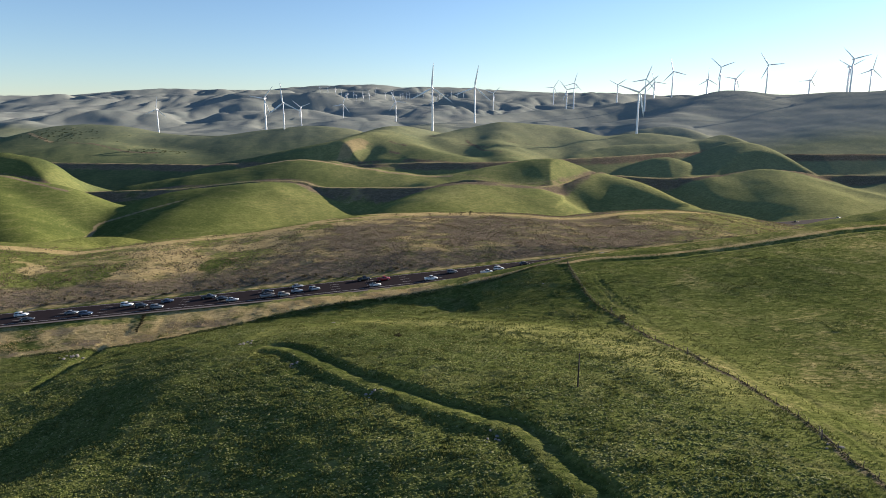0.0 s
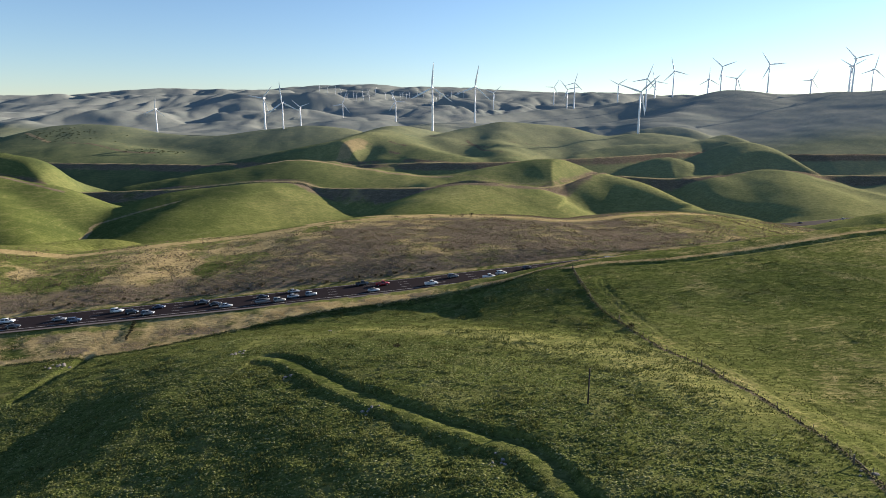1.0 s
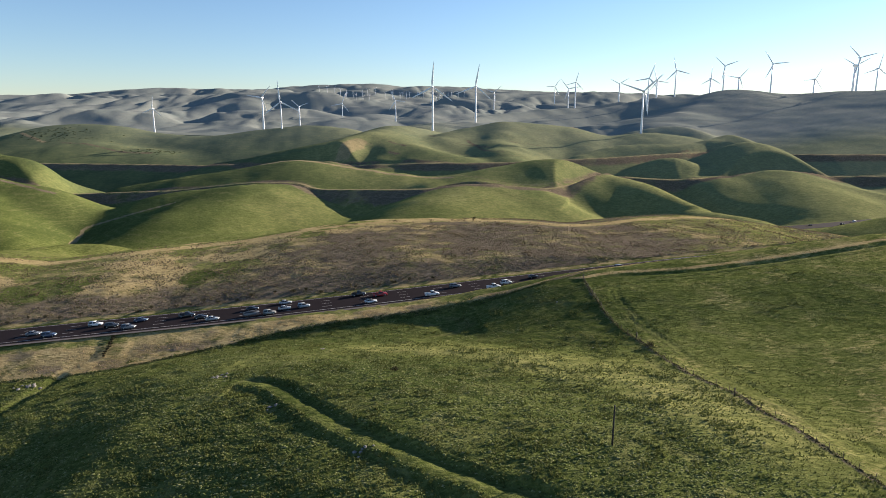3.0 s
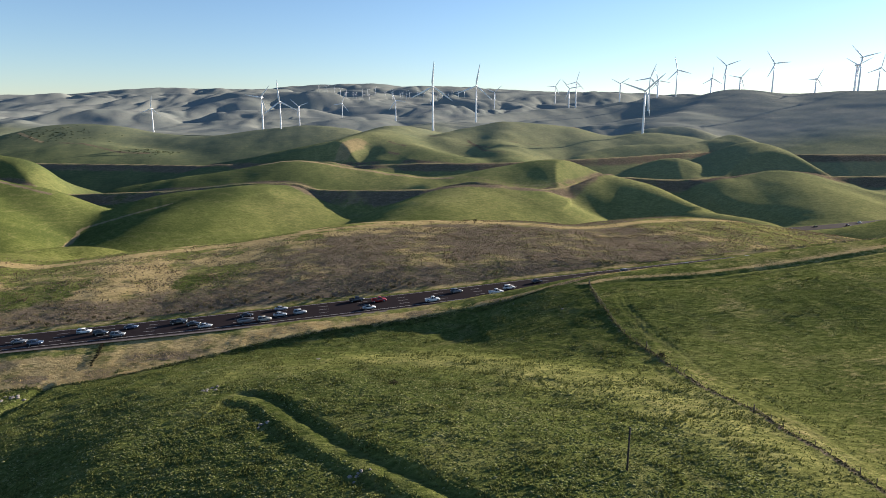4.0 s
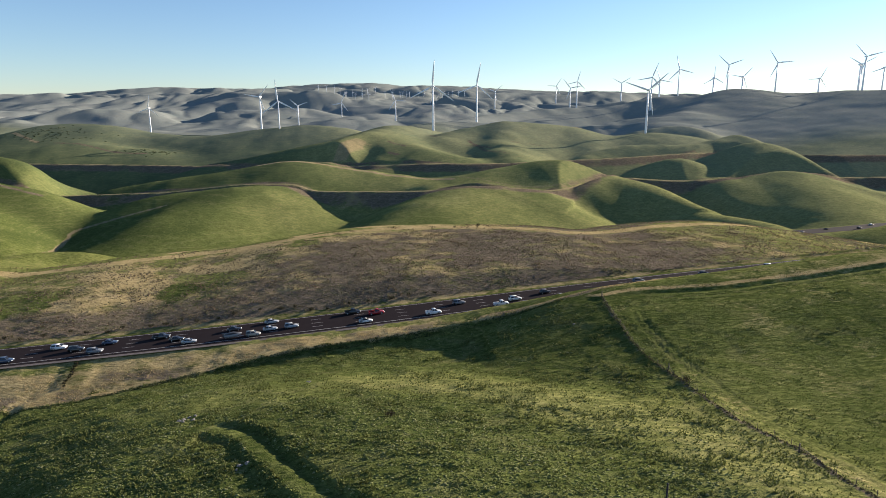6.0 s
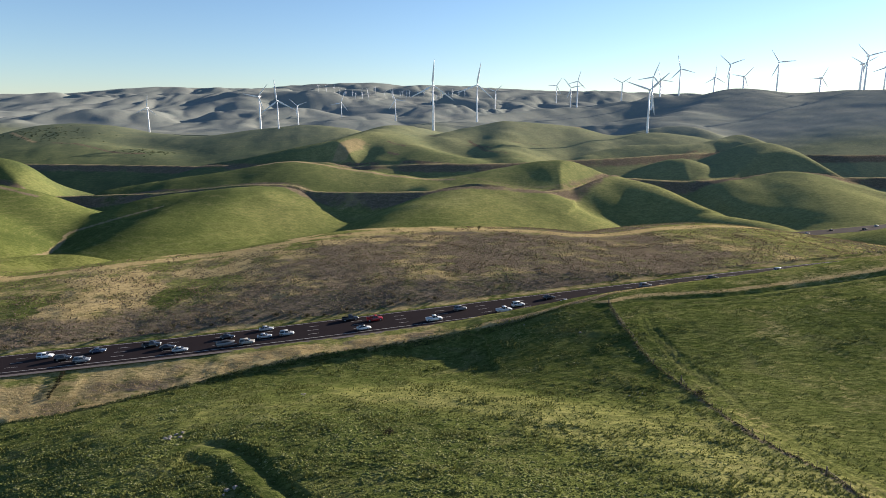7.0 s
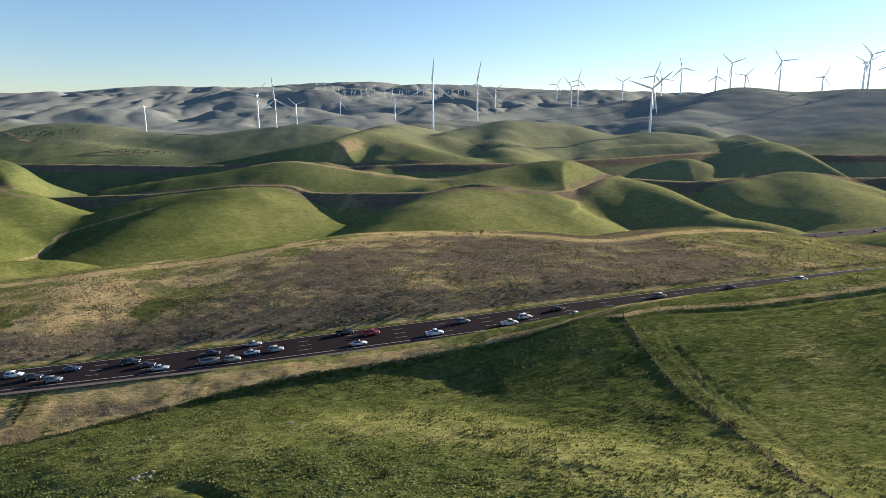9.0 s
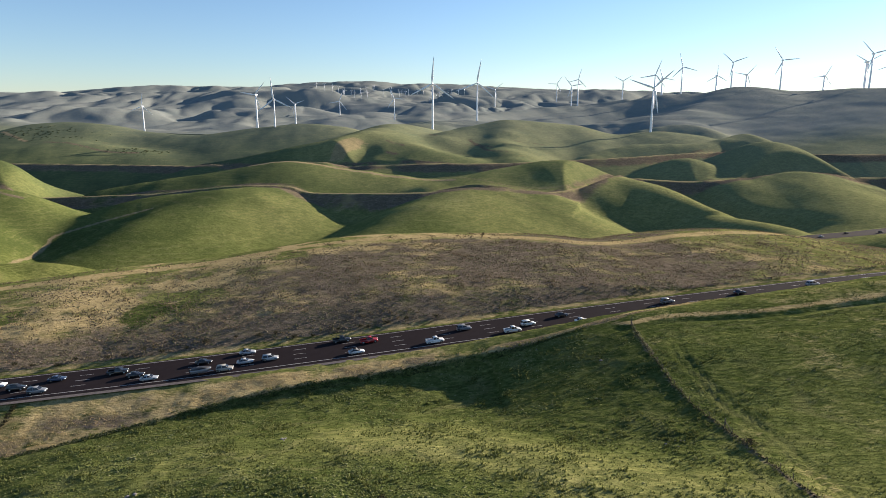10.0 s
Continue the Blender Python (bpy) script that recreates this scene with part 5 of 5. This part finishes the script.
def tussocks(name, X, Y, wide, tall, mat, label, category, seed, drawn=1.0):
    """Rounded uneven clumps of matted grass in one mesh: five flanks, five shoulders, a tip."""
    rs = np.random.RandomState(seed)
    n = len(X)
    a = np.arange(5) * 2 * np.pi / 5 + rs.uniform(0, 6.3, (n, 1)) + rs.uniform(-0.4, 0.4, (n, 5))
    r0 = wide[:, None] * rs.uniform(0.35, 0.6, (n, 5))
    r1 = r0 * rs.uniform(0.5, 0.85, (n, 5))
    Z = ground_height(X, Y)[:, None]
    low = np.stack([X[:, None] + drawn * np.cos(a) * r0, Y[:, None] + np.sin(a) * r0, Z - 0.12 + 0 * r0], -1)
    mid = np.stack([X[:, None] + drawn * np.cos(a) * r1, Y[:, None] + np.sin(a) * r1, Z + tall[:, None] * rs.uniform(0.45, 1.0, (n, 5))], -1)
    tip = np.stack([X + wide * rs.uniform(-0.15, 0.15, n), Y + wide * rs.uniform(-0.15, 0.15, n), Z[:, 0] + tall * rs.uniform(0.7, 1.1, n)], -1)[:, None]
    v = np.concatenate([low, mid, tip], 1).reshape(-1, 3)
    tri = []
    for i in range(5):
        j = (i + 1) % 5
        tri += [(i, j, 5 + j), (i, 5 + j, 5 + i), (5 + i, 5 + j, 10)]
    tri = (np.array(tri)[None] + 11 * np.arange(n)[:, None, None]).reshape(-1, 3)
    me = bpy.data.meshes.new(name)
    me.vertices.add(len(v))
    me.vertices.foreach_set("co", v.astype(np.float32).ravel())
    me.loops.add(tri.size)
    me.loops.foreach_set("vertex_index", tri.astype(np.int32).ravel())
    me.polygons.add(len(tri))
    me.polygons.foreach_set("loop_start", np.arange(0, tri.size, 3, dtype=np.int32))
    me.update(calc_edges=True)
    me.materials.append(mat)
    return tagged(new(name, me), label, category, kind="stuff")


X, Y, rs = scatter(-120, 150, 64, 250, 165000, 21)
dr = along(X, Y, HIGHWAY)[0]
dv = along(X, Y, rounded(VERGE, 2))[0]
spine = along(X, Y, NEAR_CROWN)[0]
thick = fbm(X, Y, 30, 92, 3)
clump = fbm(X, Y, 6.0, 93, 2)
keep = (dv < -2) & (dr < -12) & (np.abs(X) < 45 + 0.7 * Y)
keep &= (0.06 + 0.85 * smoothstep(4, 16, spine) + 0.25 * smoothstep(-16, -30, spine) - 0.4 * smoothstep(55, 72, X) + 0.35 * thick + 0.3 * clump > rs.uniform(0, 1.1, len(X)))
for line, half in ((FIELD_TRACK, 2.2), (BERM_TRACK, 4.6), (TERRACE, 1.8)):
    keep &= np.abs(along(X, Y, line)[0]) > half
X, Y, clump = X[keep], Y[keep], clump[keep]
wide = (0.2 + 0.34 * rs.uniform(0, 1, len(X)) ** 2.5 + 0.1 * np.clip(clump, 0, 1)) * (1 - 0.25 * smoothstep(55, 80, X))
tussocks("grass_tussocks", X, Y, wide, 0.04 + 0.19 * wide, TUSSOCK, "matted dark green tussocks in the grazed pasture", "grass", 22, 1.7)

def weed_growth(X, Y, dr):
    """How thick the dead weeds stand on the hillside: thin at its grassy ends and rim, thick by the highway."""
    across = X + 140 - 0.9 * (dr - 12)
    rim = smoothstep(5, 9, np.abs(along(X, Y, rounded(HILLS[0][0], 2))[0] + 1))
    return rim * np.maximum(0.55 + 0.45 * smoothstep(-10, 45, across) * (1 - 0.55 * smoothstep(80, 100, dr)) * (1 - 0.5 * smoothstep(100, 160, X)), 1 - smoothstep(14, 30, dr) - 0.6 * smoothstep(60, 120, X))


X, Y, rs = scatter(-240, 250, 235, 400, 90000, 23)
dr = along(X, Y, HIGHWAY)[0]
clump = fbm(X, Y, 16.0, 94, 3)
thick = weed_growth(X, Y, dr)
keep = (dr > 12) & (dr < 100) & ((0.4 + 0.6 * clump) * thick > rs.uniform(0, 1.1, len(X)))
X, Y = X[keep], Y[keep]
wide = 0.3 + 0.5 * rs.uniform(0, 1, len(X)) ** 2
tussocks("weed_clumps", X, Y, wide, 0.06 + 0.17 * wide, WEED_CLUMP, "low matted clumps of dead weeds on the dry hillside", "weeds", 24, 1.5)

# rank weeds under the wires of the fence
rs = np.random.RandomState(31)
f = rs.uniform(0, len(FENCE) - 1.001, 1100)
i = f.astype(int)
X = FENCE[i, 0] + (f - i) * (FENCE[i + 1, 0] - FENCE[i, 0]) + rs.normal(0, 0.28, len(f))
Y = FENCE[i, 1] + (f - i) * (FENCE[i + 1, 1] - FENCE[i, 1]) + rs.normal(0, 0.2, len(f))
wide = rs.uniform(0.2, 0.45, len(f))
tussocks("fence_weeds", X, Y, wide, 0.06 + 0.35 * wide, FENCE_WEED, "rank brown weeds under the fence wires", "weeds", 32)

X, Y, rs = scatter(-260, 330, 225, 420, 170000, 3)
dr = along(X, Y, HIGHWAY)[0]
clump = fbm(X, Y, 6.0, 95, 3)
keep = (dr > 11.5) & (dr < 112) & (0.6 * clump + rs.uniform(-0.9, 0.9, len(X)) > 0.75 - 0.85 * weed_growth(X, Y, dr))
X, Y, clump = X[keep], Y[keep], clump[keep]
size = 0.3 + 0.4 * rs.uniform(0, 1, len(X)) ** 2 + 0.2 * np.clip(clump, 0, 1)
tufts("dead_weeds", X, Y, size, size * 0.9, 4, DEAD_WEED, "brown and grey dead weeds on the dry hillside", "weeds", 4)

X, Y, rs = scatter(-210, 200, 195, 300, 260000, 5)
dr = along(X, Y, HIGHWAY)[0]
dv = along(X, Y, rounded(VERGE, 2))[0]
mid, half = straw_band(X)
keep = (dr < -11.3) & (dv > -1.0) & (fbm(X, Y * 1.6, 6, 103, 3) > -0.4 + 0.6 * smoothstep(0.4, 1.2, (dv - mid) / half)) & (np.exp(-((dv - mid) / (0.8 * half)) ** 4) + 0.4 * fbm(X, Y, 9, 97, 3) > rs.uniform(0.1, 1.0, len(X)))
X, Y = X[keep], Y[keep]
size = 0.16 + 0.24 * rs.uniform(0, 1, len(X)) ** 2
tufts("straw_grass", X, Y, size, size * 0.7, 5, STRAW, "tall dry straw grass on the highway verge", "grass", 6)

# dark weeds under the cut bank, added to carry its thin shade line too
X, Y, rs = scatter(-135, 45, 190, 252, 150000, 15)
dv = along(X, Y, rounded(VERGE, 2))[0]
keep = (dv < -0.2) & (dv > -1.9) & (fbm(X, Y, 8, 99, 2) + rs.uniform(-1, 1, len(X)) > -0.5)
X, Y = X[keep], Y[keep]
size = rs.uniform(0.22, 0.5, len(X))
tufts("ravine_weeds", X, Y, size, size * 0.9, 5, HILL_BUSH, "rank dark green weeds along the foot of the straw bank", "weeds", 16)

rs = np.random.RandomState(12)
X = np.concatenate([rs.normal(-700, 38, 110), rs.normal(-478, 22, 60)])
Y = np.concatenate([rs.normal(1300, 22, 110), rs.normal(1200, 13, 60)])
X, Y = np.repeat(X, 18) + rs.normal(0, 1.1, len(X) * 18), np.repeat(Y, 18) + rs.normal(0, 1.1, len(Y) * 18)
size = rs.uniform(0.35, 0.75, len(X))
tufts("hillside_bushes", X, Y, size, size * 1.1, 6, HILL_BUSH, "scattered dark bushes on the far green hillside", "bushes", 13)
